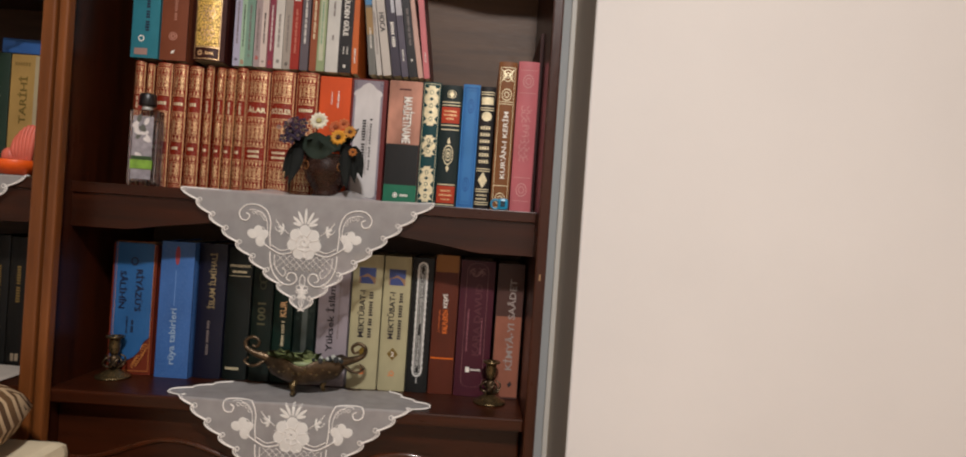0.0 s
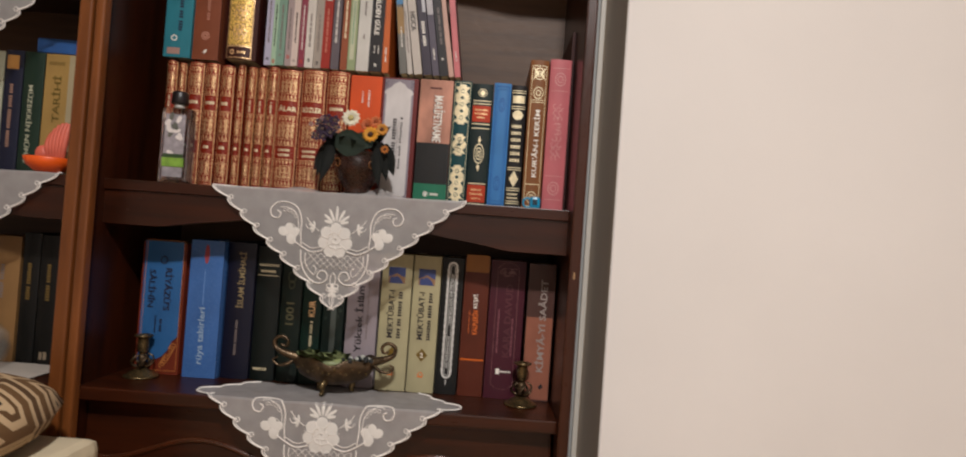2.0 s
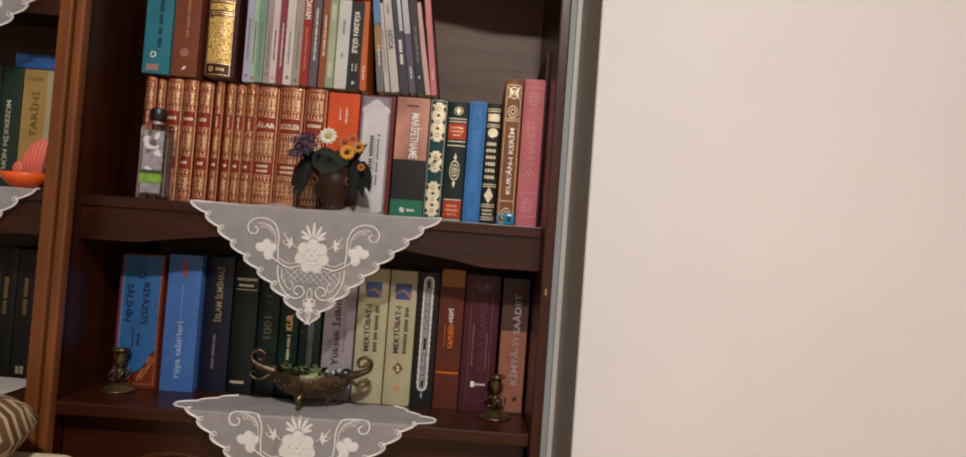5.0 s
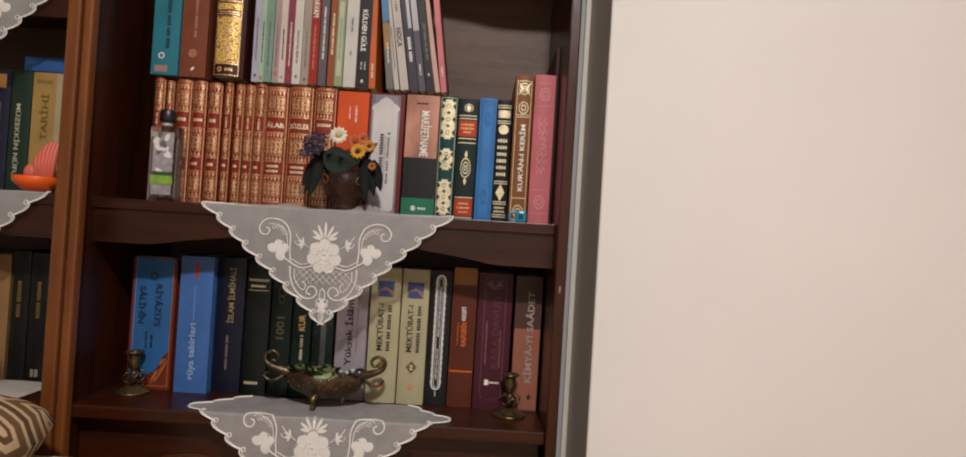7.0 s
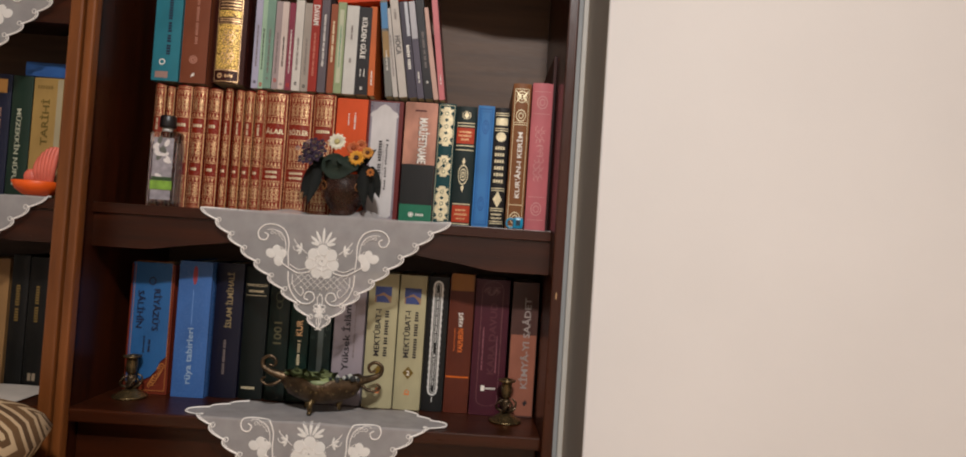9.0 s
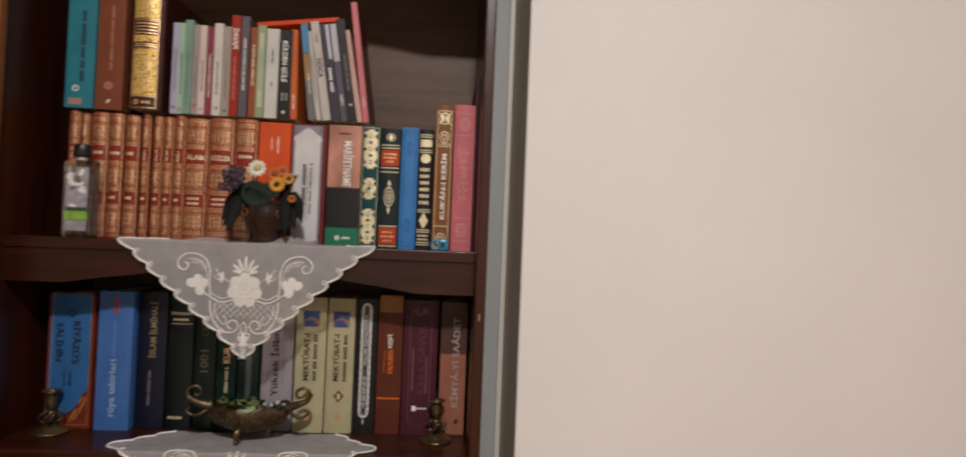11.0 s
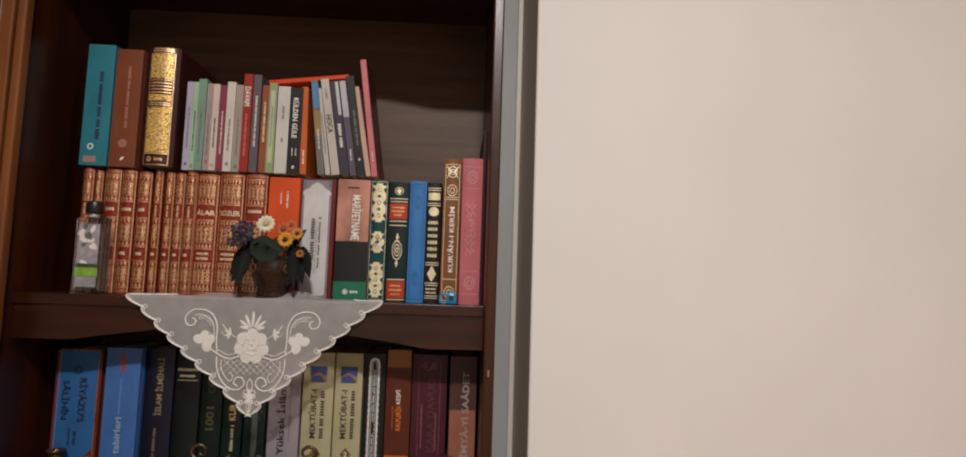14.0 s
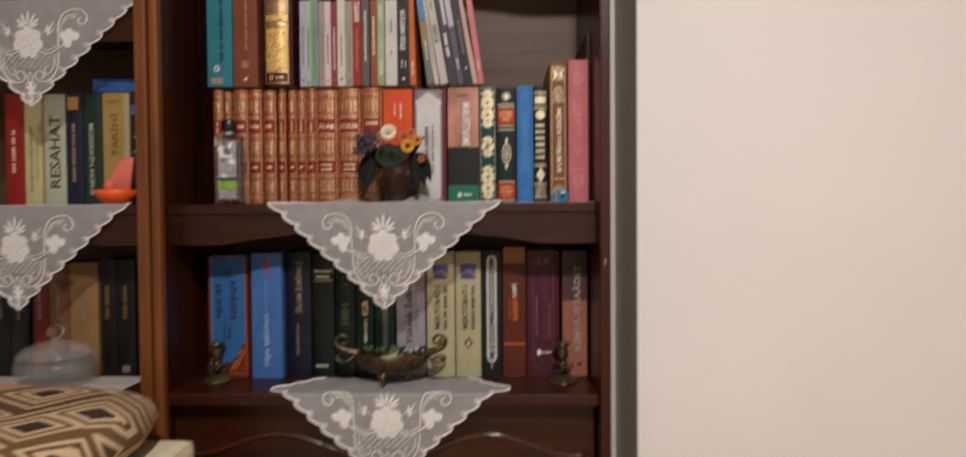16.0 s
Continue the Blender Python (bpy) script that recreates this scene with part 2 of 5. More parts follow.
def carved_line(x0, x1, z):
    """The raised ogee moulding on the cabinet doors."""
    pts = []
    for i in range(49):
        t = i / 48
        u = abs(2 * t - 1)
        h = 0.0 if u > 0.92 else 0.5 + 0.5 * math.cos(math.pi * min(u / 0.92, 1))
        pts.append((x0 + (x1 - x0) * t, -0.001, z + 0.040 * h))
    return pts


def bookcase(x0, x1, label, shelves, doors, stiles):
    """A bookcase between the outer faces x0 and x1."""
    case = thing("bookcase", pose(0, 0, 0), label, "bookcase", "bookcases along the wall")
    th = 0.0185
    for a, lap in ((x0, stiles[0]), (x1 - th, stiles[1])):
        part("side_panel", box(a, a + th, FRONT + (0.0205 if lap else 0), BACK + 0.008, 0, 2.12, 0.003), wood_z, case)
        if lap:
            part("face_stile", box(lap[0], lap[1], FRONT, FRONT + 0.02, 0, 2.12, 0.004), wood_lit, case)
    part("back_panel", box(x0 + th, x1 - th, BACK, BACK + 0.008, 0.05, 2.1), wood_back, case)
    part("top_board", box(x0 - 0.01, x1 + 0.01 if x1 < 0 else x1, FRONT - 0.02, BACK + 0.008, 2.12, 2.145, 0.004), wood_x, case)
    for z in shelves:
        shelf_with_apron(case, x0 + th, x1 - th, z)
    part("shelf", box(x0 + th, x1 - th, -0.034, BACK, LOW - 0.022, LOW, 0.003), wood_x, case)
    part("base_board", box(x0 + th, x1 - th, -0.004, BACK, 0.06, 0.08), wood_x, case)
    part("plinth", box(x0 + th, x1 - th, 0.0, 0.018, 0, 0.06), wood_x, case)
    a, b = x0 + th + 0.002, x1 - th - 0.002
    w = (b - a) / doors
    for i in range(doors):
        p, q = a + i * w + 0.001, a + (i + 1) * w - 0.001
        door = part("door", box(p, q, -0.002, 0.018, 0.082, LOW - 0.026, 0.003), wood_x, case)
        part("moulding", tube(carved_line(p + 0.02, q - 0.02, 0.724), 0.0055, sides=8), wood_gloss, door, "raised wavy moulding with a glossy edge")
        part("door_panel", box(p + 0.03, q - 0.03, -0.006, -0.0021, 0.13, 0.715, 0.0015), wood_x, door)
    return case


right_case = bookcase(-0.4265, 0.4125, "dark walnut-stained wooden bookcase with books and doilies", (SHELF, 1.85), 2, ((-0.4135, -0.3980), None))
left_case = bookcase(-1.285, -0.4285, "dark walnut-stained wooden bookcase beside its twin", (SHELF, 1.587), 2, (None, (-0.441, -0.4185)))
part("chip", box(0.4015, 0.4035, -0.0560, -0.0549, 1.086, 1.097), surface("bare_wood_chip", rgb(180, 146, 106), 0.8), right_case, "pale chip in the edge")

# ---------------------------------------------------------------- books
class Spine:
    """The front of a book: w wide, h high, bulging by b; u runs across from the middle, v up from the foot."""

    def __init__(self, w, h, b):
        self.w, self.h, self.b = w, h, b

    def at(self, u, v, lift=0.0004):
        k = 2 * u / self.w
        return (u, -self.b * (1 - k * k) - lift, v)


def patch(sp, u0, u1, v0, v1, bm=None, lift=0.0004, n=6):
    """A foil panel or printed field that follows the spine."""
    bm = bm or bmesh.new()
    lo = [bm.verts.new(sp.at(u0 + (u1 - u0) * i / n, v0, lift)) for i in range(n + 1)]
    hi = [bm.verts.new(sp.at(u0 + (u1 - u0) * i / n, v1, lift)) for i in range(n + 1)]
    for i in range(n):
        bm.faces.new((lo[i], lo[i + 1], hi[i + 1], hi[i]))
    return bm


def poly(sp, pts, bm, lift=0.0006):
    bm.faces.new([bm.verts.new(sp.at(u, v, lift)) for u, v in pts])


def ring(sp, u, v, r, t, bm, n=12, squash=1.0, lift=0.0006, a0=0.0, a1=2 * math.pi):
    """A ring, or an arc of one, of band width t."""
    last = None
    for i in range(n + 1):
        a = a0 + (a1 - a0) * i / n
        now = [bm.verts.new(sp.at(u + q * math.cos(a), v + q * squash * math.sin(a), lift)) for q in (r, r - t)]
        if last:
            bm.faces.new((last[0], now[0], now[1], last[1]))
        last = now


def frame_line(sp, u0, u1, v0, v1, t, bm, lift=0.0006):
    for a, b, c, d in ((u0, u1, v0, v0 + t), (u0, u1, v1 - t, v1), (u0, u0 + t, v0 + t, v1 - t), (u1 - t, u1, v0 + t, v1 - t)):
        patch(sp, a, b, c, d, bm, lift)


_letters = {}


def letters(text):
    """The flat outlines of a text in the built-in font, as points and faces."""
    if text not in _letters:
        cu = bpy.data.curves.new("letters", "FONT")
        cu.body, cu.resolution_u, cu.offset = text, 2, 0.018
        ob = bpy.data.objects.new("letters", cu)
        me = bpy.data.meshes.new_from_object(ob)
        _letters[text] = ([v.co.copy() for v in me.vertices], [list(f.vertices) for f in me.polygons])
        bpy.data.objects.remove(ob)
        bpy.data.meshes.remove(me)
        bpy.data.curves.remove(cu)
    return _letters[text]


def lettering(sp, text, v, length, u, height, way, bm=None, lift=0.0007):
    """Writing on a spine, centred at (u, v): way 'up', 'down' or 'flat'."""
    bm = bm or bmesh.new()
    pts, faces = letters(text)
    xs, ys = [p.x for p in pts], [p.y for p in pts]
    sx, sy = length / (max(xs) - min(xs)), height / (max(ys) - min(ys))
    mx, my = (max(xs) + min(xs)) / 2, (max(ys) + min(ys)) / 2
    vs = []
    for p in pts:
        a, b = (p.x - mx) * sx, (p.y - my) * sy
        vs.append(bm.verts.new(sp.at(u - b, v + a, lift) if way == "up" else sp.at(u + b, v - a, lift) if way == "down" else sp.at(u + a, v + b, lift)))
    for f in faces:
        bm.faces.new([vs[i] for i in f])
    return bm


def bars(sp, v0, v1, u, height, rng, bm=None, lift=0.0007):
    """Small print that cannot be read: words of plain letter-sized bars along the spine."""
    bm = bm or bmesh.new()
    v, step = v0, max(height * 0.5, 0.0016)
    while v < v1 - step:
        for _ in range(rng.randint(3, 8)):
            if v > v1 - step:
                break
            q = height * rng.uniform(0.30, 0.40)
            patch(sp, u - q, u + q, v, v + step * 0.66, bm, lift, 1)
            v += step
        v += step * 0.8
    return bm


def flat_bars(sp, v, u0, u1, height, rng, bm=None, lift=0.0007):
    """The same, across the spine."""
    bm = bm or bmesh.new()
    u, step = u0, max(height * 0.62, 0.0014)
    while u < u1 - step * 0.6:
        q = height * rng.uniform(0.36, 0.46)
        patch(sp, u, u + step * 0.68, v - q, v + q, bm, lift, 1)
        u += step
    return bm


def book(x0, x1, y, z, h, cover, label, depth=0.15, bulge=0.0, board=0.0025, lean=0.0, group="", turn=0.0):
    """A closed book standing on its foot with the spine to the front. Returns the thing and its spine."""
    w = x1 - x0
    ob = thing("book", pose((x0 + x1) / 2, y, z, 0, lean, turn), label, "book", group)
    sp = Spine(w, h, bulge)
    bm = bmesh.new()
    outer = [(-w / 2, depth)]
    if bulge:
        outer += [(-w / 2, 0.011), (-w / 2 + 0.0009, 0.008), (-w / 2 + 0.0009, 0.005)]
    outer += [(-w / 2 + w * i / 10, -bulge * (1 - (2 * i / 10 - 1) ** 2)) for i in range(11)]
    if bulge:
        outer += [(w / 2 - 0.0009, 0.005), (w / 2 - 0.0009, 0.008), (w / 2, 0.011)]
    outer += [(w / 2, depth)]
    t = min(board, w * 0.2)
    inner = [(max(min(px, w / 2 - t), -w / 2 + t), py + t if abs(px) < w / 2 - 1e-6 or py < depth else py) for px, py in outer]
    rims = []
    e = 0.0006
    for pts, zz in ((inner, 0.0), (outer, e), (outer, h - e), (inner, h)):
        rims.append([bm.verts.new((px, py, zz)) for px, py in pts])
    n = len(outer)
    for a, b in zip(rims, rims[1:] + rims[:1]):
        for i in range(n - 1):
            f = bm.faces.new((a[i], a[i + 1], b[i + 1], b[i]))
            f.smooth = False
    for k in (0, n - 1):
        bm.faces.new([r[k] for r in rims])
    bmesh.ops.recalc_face_normals(bm, faces=bm.faces)
    part("cover", bm, cover, ob)
    inset = 0.003 if bulge else 0.0008
    part("page_block", box(-w / 2 + t * 1.01, w / 2 - t * 1.01, t + 0.001, depth - inset, inset, h - inset), paper, ob)
    return ob, sp


def risale(x0, x1, seed, title, group):
    """A red leather-bound volume with gilt bands, scroll panels and a title."""
    h = 0.2315 + 0.002 * math.sin(seed * 2.3)
    ob, sp = book(x0, x1, 0.084 + 0.002 * math.sin(seed), SHELF, h, red_leather, "red leather-bound volume with gilt bands and scrollwork", 0.16, 0.0065, 0.003, 0, group)
    w = x1 - x0
    m = w / 2 * 0.76
    bm = bmesh.new()
    n = max(2, round(w / 0.0078))
    for v0, v1 in ((0.012, 0.062), (0.088, 0.142), (0.172, 0.222)):
        for a in (v0, v1):
            patch(sp, -m, m, a - 0.0006, a + 0.0006, bm)
            s = 1 if a == v0 else -1
            patch(sp, -m, m, a + s * 0.0022 - 0.0003, a + s * 0.0022 + 0.0003, bm)
            for i in range(n):
                c, q = -m + 2 * m * (i + 0.5) / n, m / n * 0.62
                poly(sp, [(c - q, a + s * 0.0034), (c + q, a + s * 0.0034), (c, a + s * 0.0108)][::s], bm)
        k = max(1, round(w / 0.011))
        rows = 3
        r = m / k * 0.90
        for j in range(rows):
            v = v0 + 0.0135 + (v1 - v0 - 0.027) * (j + 0.5) / rows
            for i in range(k):
                c = -m + 2 * m * (i + 0.5) / k
                sq = (v1 - v0 - 0.027) / rows / 2 / r * 1.05
                ring(sp, c, v, r, r * 0.25, bm, 10, sq)
                ring(sp, c, v, r * 0.52, r * 0.34, bm, 8, sq)
        for a in (v0 + 0.0117, v1 - 0.0117):
            patch(sp, -m, m, a - 0.0004, a + 0.0004, bm)
    for a in (0.0045, 0.0075, h - 0.0035, h - 0.006):
        patch(sp, -m, m, a - 0.0004, a + 0.0004, bm)
    for s in (-1, 1):
        patch(sp, s * w * 0.46 - 0.0007, s * w * 0.46 + 0.0007, 0.003, h - 0.003, bm, 0.0008, 1)
    part("gilding", bm, gilt, ob, "gold-foil bands and scrollwork")
    rng = random.Random(seed)
    if w > 0.035:
        part("title", lettering(sp, title, 0.157, w * 0.8, 0, 0.0115, "flat"), gilt_pale, ob) if title else part("title", flat_bars(sp, 0.161, -m * 0.8, m * 0.8, 0.007, rng), gilt_pale, ob)
        part("author_line", flat_bars(sp, 0.070, -m * 0.7, m * 0.7, 0.005, rng, flat_bars(sp, 0.079, -m * 0.7, m * 0.7, 0.005, rng)), gilt_pale, ob)
    elif w > 0.02:
        part("title", flat_bars(sp, 0.157, -m * 0.8, m * 0.8, 0.007, rng), gilt_pale, ob)
        part("author_line", flat_bars(sp, 0.075, -m * 0.6, m * 0.6, 0.006, rng), gilt_pale, ob)
    else:
        part("title", bars(sp, 0.146, 0.168, 0, w * 0.28, rng), gilt_pale, ob)
        part("author_line", flat_bars(sp, 0.075, -m * 0.6, m * 0.6, 0.006, rng), gilt_pale, ob)
    return ob


red_leather = surface("red_leather", rgb(130, 38, 22), 0.25, 0, 0.25, 30.0, (1, 1, 0.5), 0.2, 600.0)
SET = "red gilt volumes"
for i, (a, b, s) in enumerate(((-0.361, -0.341, ""), (-0.338, -0.324, ""), (-0.319, -0.290, ""), (-0.287, -0.261, ""), (-0.257, -0.232, ""), (-0.228, -0.213, ""),
                               (-0.208, -0.192, ""), (-0.190, -0.1725, ""), (-0.170, -0.151, ""), (-0.150, -0.108, "ÂLAR"), (-0.106, -0.061, "SÖZLER"), (-0.059, -0.018, ""))):
    risale(a, b, i + 1, s, SET)

Y2, Y3 = 0.082, 0.090
R = random.Random(5)

# -- the rest of the middle row
ob, sp = book(-0.016, 0.042, Y2 + 0.004, SHELF, 0.230, bound(226, 86, 32), "orange paperback with small pale print on the spine", 0.14)
part("title", bars(sp, 0.172, 0.206, 0.006, 0.005, R, bars(sp, 0.178, 0.202, -0.006, 0.003, R)), white_ink, ob)

ob, sp = book(0.044, 0.110, Y2, SHELF, 0.2295, bound(110, 36, 34), "maroon hardback with a white arched spine panel", 0.16, 0.0006)
part("spine_field", patch(sp, -0.029, 0.025, 0.004, 0.226), bound(150, 140, 150), ob, "mottled grey patterned field")
arch = bmesh.new()
pts = [(1.22 * a + 0.0005, b) for a, b in [(-0.021, 0.012), (-0.017, 0.008), (0.013, 0.008), (0.017, 0.012), (0.017, 0.196), (0.020, 0.200), (0.0175, 0.206), (0.010, 0.211), (0.006, 0.217), (-0.002, 0.222), (-0.010, 0.217), (-0.014, 0.211), (-0.0215, 0.206), (-0.024, 0.200), (-0.021, 0.196)]]
poly(sp, pts, arch, 0.0009)
part("arch_panel", arch, bound(222, 216, 214), ob, "white panel with a pointed arch")
orn = bmesh.new()
for v in (0.018, 0.205, 0.214, 0.221):
    for u in (-0.0265, 0.0225):
        ring(sp, u, v, 0.0032, 0.0008, orn, 8, 1, 0.0008)
part("ornament", orn, navy_ink, ob)
part("title", bars(sp, 0.075, 0.155, -0.006, 0.010, R, bars(sp, 0.060, 0.158, 0.008, 0.010, R), 0.0012), black_ink, ob)
part("subtitle", bars(sp, 0.05, 0.15, 0.0005, 0.002, R, None, 0.0012), grey_ink, ob)

ob, sp = book(0.114, 0.175, Y2, SHELF, 0.2305, bound(200, 142, 120, 0.42, 0.5), "salmon marbled paperback with dark and green lower bands", 0.15, 0.001)
part("dark_band", patch(sp, -0.0305, 0.0305, 0.036, 0.112), bound(34, 34, 34), ob, "charcoal band")
part("green_band", patch(sp, -0.0305, 0.0305, 0.001, 0.036), bound(40, 122, 92), ob, "green band")
part("title_shade", lettering(sp, "MARİFETNAME", 0.157, 0.086, 0.0065, 0.021, "down"), bound(70, 44, 40), ob, "dark shade behind the letters")
part("title", lettering(sp, "MARİFETNAME", 0.157, 0.086, 0.0082, 0.021, "down", None, 0.0013), white_ink, ob)
part("tab", patch(sp, -0.012, 0.010, 0.2125, 0.2155), bound(90, 40, 40), ob)
em = bmesh.new()
ring(sp, -0.008, 0.017, 0.005, 0.0014, em, 8)
poly(sp, [(-0.011, 0.017), (-0.008, 0.014), (-0.005, 0.017), (-0.008, 0.020)], em)
flat_bars(sp, 0.017, 0.001, 0.018, 0.005, R, em)
part("emblem", em, white_ink, ob)

ob, sp = book(0.1765, 0.2095, Y2, SHELF, 0.2315, bound(10, 68, 72), "dark teal hardback with gilt rosettes down the spine", 0.16, 0.003)
orn, knots = bmesh.new(), bmesh.new()
frame_line(sp, -0.0145, 0.0145, 0.004, 0.228, 0.0008, orn)
for v0, v1 in ((0.008, 0.074), (0.092, 0.132), (0.150, 0.224)):
    mid = (v0 + v1) / 2
    patch(sp, -0.0125, 0.0125, v0 + 0.004, v1 - 0.004, orn, 0.0006), patch(sp, -0.006, 0.006, v0, v1, orn, 0.0009)
    rows_ = max(2, round((v1 - v0) / 0.024))
    for k in range(rows_):
        v = v0 + (v1 - v0) * (k + 0.5) / rows_
        for q in (-1, 1):
            poly(sp, [(q * 0.0125, v - 0.0058), (q * 0.0072, v), (q * 0.0125, v + 0.0058)][::q], knots, 0.0013)
        ring(sp, 0, v, 0.0036, 0.0010, knots, 8, 1.2, 0.0013)
        if k:
            u = v - (v1 - v0) / rows_ / 2
            poly(sp, [(-0.004, u), (0, u - 0.0035), (0.004, u), (0, u + 0.0035)], knots, 0.0013)
for k in range(6):
    ring(sp, -0.006 + 0.0024 * k, 0.104 + 0.0034 * k, 0.0044, 0.0009, knots, 8, 0.8, 0.0014, 0.5 * k, 0.5 * k + 4)
part("ornament", knots, bound(10, 68, 72), ob, "teal rosettes and a calligraphic knot")
part("gilding", orn, gilt_pale, ob, "pale gold spine panels")

ob, sp = book(0.211, 0.2495, Y2, SHELF, 0.2285, bound(22, 40, 40), "dark green hardback with red label and gilt medallion", 0.16, 0.003)
for v0, v1 in ((0.008, 0.040), (0.157, 0.187)):
    part("red_label", patch(sp, -0.0165, 0.0165, v0, v1), bound(196, 66, 36), ob, "red spine label")
orn = bmesh.new()
for v in (0.005, 0.0425, 0.153, 0.1905, 0.196, 0.145):
    patch(sp, -0.0165, 0.0165, v - 0.0008, v + 0.0008, orn)
ring(sp, 0, 0.098, 0.0095, 0.0012, orn, 16, 2.0), ring(sp, 0, 0.098, 0.006, 0.0012, orn, 12, 2.0), ring(sp, 0, 0.098, 0.003, 0.0015, orn, 8, 2.0)
for s in (-1, 1):
    poly(sp, [(0, 0.098 + s * 0.019), (0.003, 0.098 + s * 0.024), (0, 0.098 + s * 0.033), (-0.003, 0.098 + s * 0.024)][::s], orn)
ring(sp, 0, 0.211, 0.0085, 0.0012, orn, 12, 0.9), poly(sp, [(-0.0055, 0.211), (0, 0.2045), (0.0055, 0.211), (0, 0.2175)], orn)
part("gilding", orn, gilt_pale, ob, "pale gold lines and medallion")
part("title", flat_bars(sp, 0.179, -0.013, 0.013, 0.004, R, flat_bars(sp, 0.172, -0.013, 0.013, 0.004, R, flat_bars(sp, 0.165, -0.008, 0.008, 0.004, R))), gilt, ob)
part("imprint", flat_bars(sp, 0.031, -0.010, 0.010, 0.004, R, flat_bars(sp, 0.023, -0.012, 0.012, 0.004, R, flat_bars(sp, 0.015, -0.008, 0.008, 0.003, R))), gilt, ob)

ob, sp = book(0.2515, 0.2825, Y2 - 0.006, SHELF, 0.231, bound(66, 134, 200), "sky-blue leatherette book with embossed border", 0.16, 0.002)
orn = bmesh.new()
frame_line(sp, -0.0125, 0.0125, 0.006, 0.225, 0.0016, orn), frame_line(sp, -0.009, 0.009, 0.012, 0.219, 0.0007, orn)
for v in (0.045, 0.19):
    ring(sp, 0, v, 0.0062, 0.0012, orn, 12, 2.2), ring(sp, 0, v, 0.003, 0.001, orn, 8, 3)
part("embossing", orn, bound(48, 104, 176), ob, "darker blue embossed border")

ob, sp = book(0.2835, 0.3115, Y2 - 0.006, SHELF, 0.229, bound(34, 30, 32), "black hardback with pale gilt lines and emblems", 0.16, 0.003)
orn = bmesh.new()
for v in (0.010, 0.014, 0.034, 0.038, 0.072, 0.076, 0.185, 0.189, 0.214, 0.218):
    patch(sp, -0.0125, 0.0125, v - 0.0008, v + 0.0008, orn)
patch(sp, -0.011, 0.011, 0.195, 0.209, orn)
ring(sp, 0, 0.173, 0.0095, 0.0095, orn, 14, 0.95)
poly(sp, [(0, 0.040), (0.0085, 0.055), (0, 0.071), (-0.0085, 0.055)], orn)
flat_bars(sp, 0.027, -0.010, 0.010, 0.004, R, orn), flat_bars(sp, 0.020, -0.010, 0.010, 0.004, R, orn)
for k in range(6):
    flat_bars(sp, 0.152 - 0.0125 * k, -0.0095, 0.0095, 0.0075, R, orn)
part("gilding", orn, gilt_pale, ob, "pale gold lines, disc and print")

Y_FRONT = 0.045
ob, sp = book(0.3145, 0.3475, Y_FRONT + 0.012, SHELF, 0.2725, bound(138, 86, 46), "tall brown leatherette scripture with gilt frame", 0.18, 0.003)
orn = bmesh.new()
frame_line(sp, -0.0135, 0.0135, 0.006, 0.262, 0.0011, orn)
for v in (0.046, 0.195, 0.199):
    patch(sp, -0.0135, 0.0135, v - 0.0006, v + 0.0006, orn)
for v in (0.022, 0.212, 0.247):
    ring(sp, 0, v, 0.0095, 0.0014, orn, 12, 1.2), ring(sp, 0, v, 0.005, 0.0014, orn, 8, 1.2)
for s in (-1, 1):
    poly(sp, [(s * 0.012, 0.260), (0, 0.247), (s * 0.012, 0.234), (s * 0.006, 0.247)][::s], orn)
part("gilding", orn, gilt_pale, ob, "pale gold frame and corner scrolls")
part("title", lettering(sp, "KUR'ÂN-I KERİM", 0.120, 0.122, 0, 0.0115, "up"), white_ink, ob)

ob, sp = book(0.3495, 0.3868, Y_FRONT, SHELF, 0.2725, bound(206, 112, 118), "tall pink leatherette book with embossed rosettes", 0.18, 0.003)
orn = bmesh.new()
for v, q in ((0.040, 1.0), (0.236, 1.0)):
    ring(sp, 0, v, 0.010, 0.0016, orn, 14, 1.25), ring(sp, 0, v, 0.0055, 0.0014, orn, 10, 1.25)
for k in range(9):
    v = 0.095 + 0.0115 * k
    for s in (-1, 1):
        ring(sp, s * 0.0035 * (1 + 0.5 * math.sin(k)), v, 0.0048, 0.0012, orn, 8, 1.1, 0.0006, k, k + 4.2)
for v in (0.020, 0.062, 0.215, 0.256):
    patch(sp, -0.015, 0.015, v - 0.0005, v + 0.0005, orn)
part("embossing", orn, bound(224, 160, 158, 0.3), ob, "paler pink embossed rosettes")

ob, sp = book(0.3875, 0.3935, Y_FRONT + 0.02, SHELF, 0.331, bound(60, 22, 18, 0.6), "tall thin maroon folder against the bookcase side", 0.2)


# -- the bottom row
ob, sp = book(-0.3784, -0.2969, Y3 - 0.004, LOW, 0.2442, bound(116, 44, 26), "thick blue hardback with rust-orange ornamental corners", 0.17, 0.002)
blue = bmesh.new()
poly(sp, [(-0.035, 0.246), (0.036, 0.246), (0.036, 0.072), (0.026, 0.062), (0.020, 0.046), (0.010, 0.034), (-0.006, 0.026), (-0.020, 0.020), (-0.035, 0.012)][::-1], blue, 0.003)
part("blue_field", blue, bound(50, 102, 158, 0.3), ob, "bright blue glossy field")
orn = bmesh.new()
frame_line(sp, -0.032, 0.0375, 0.008, 0.2485, 0.0008, orn, 0.0034)
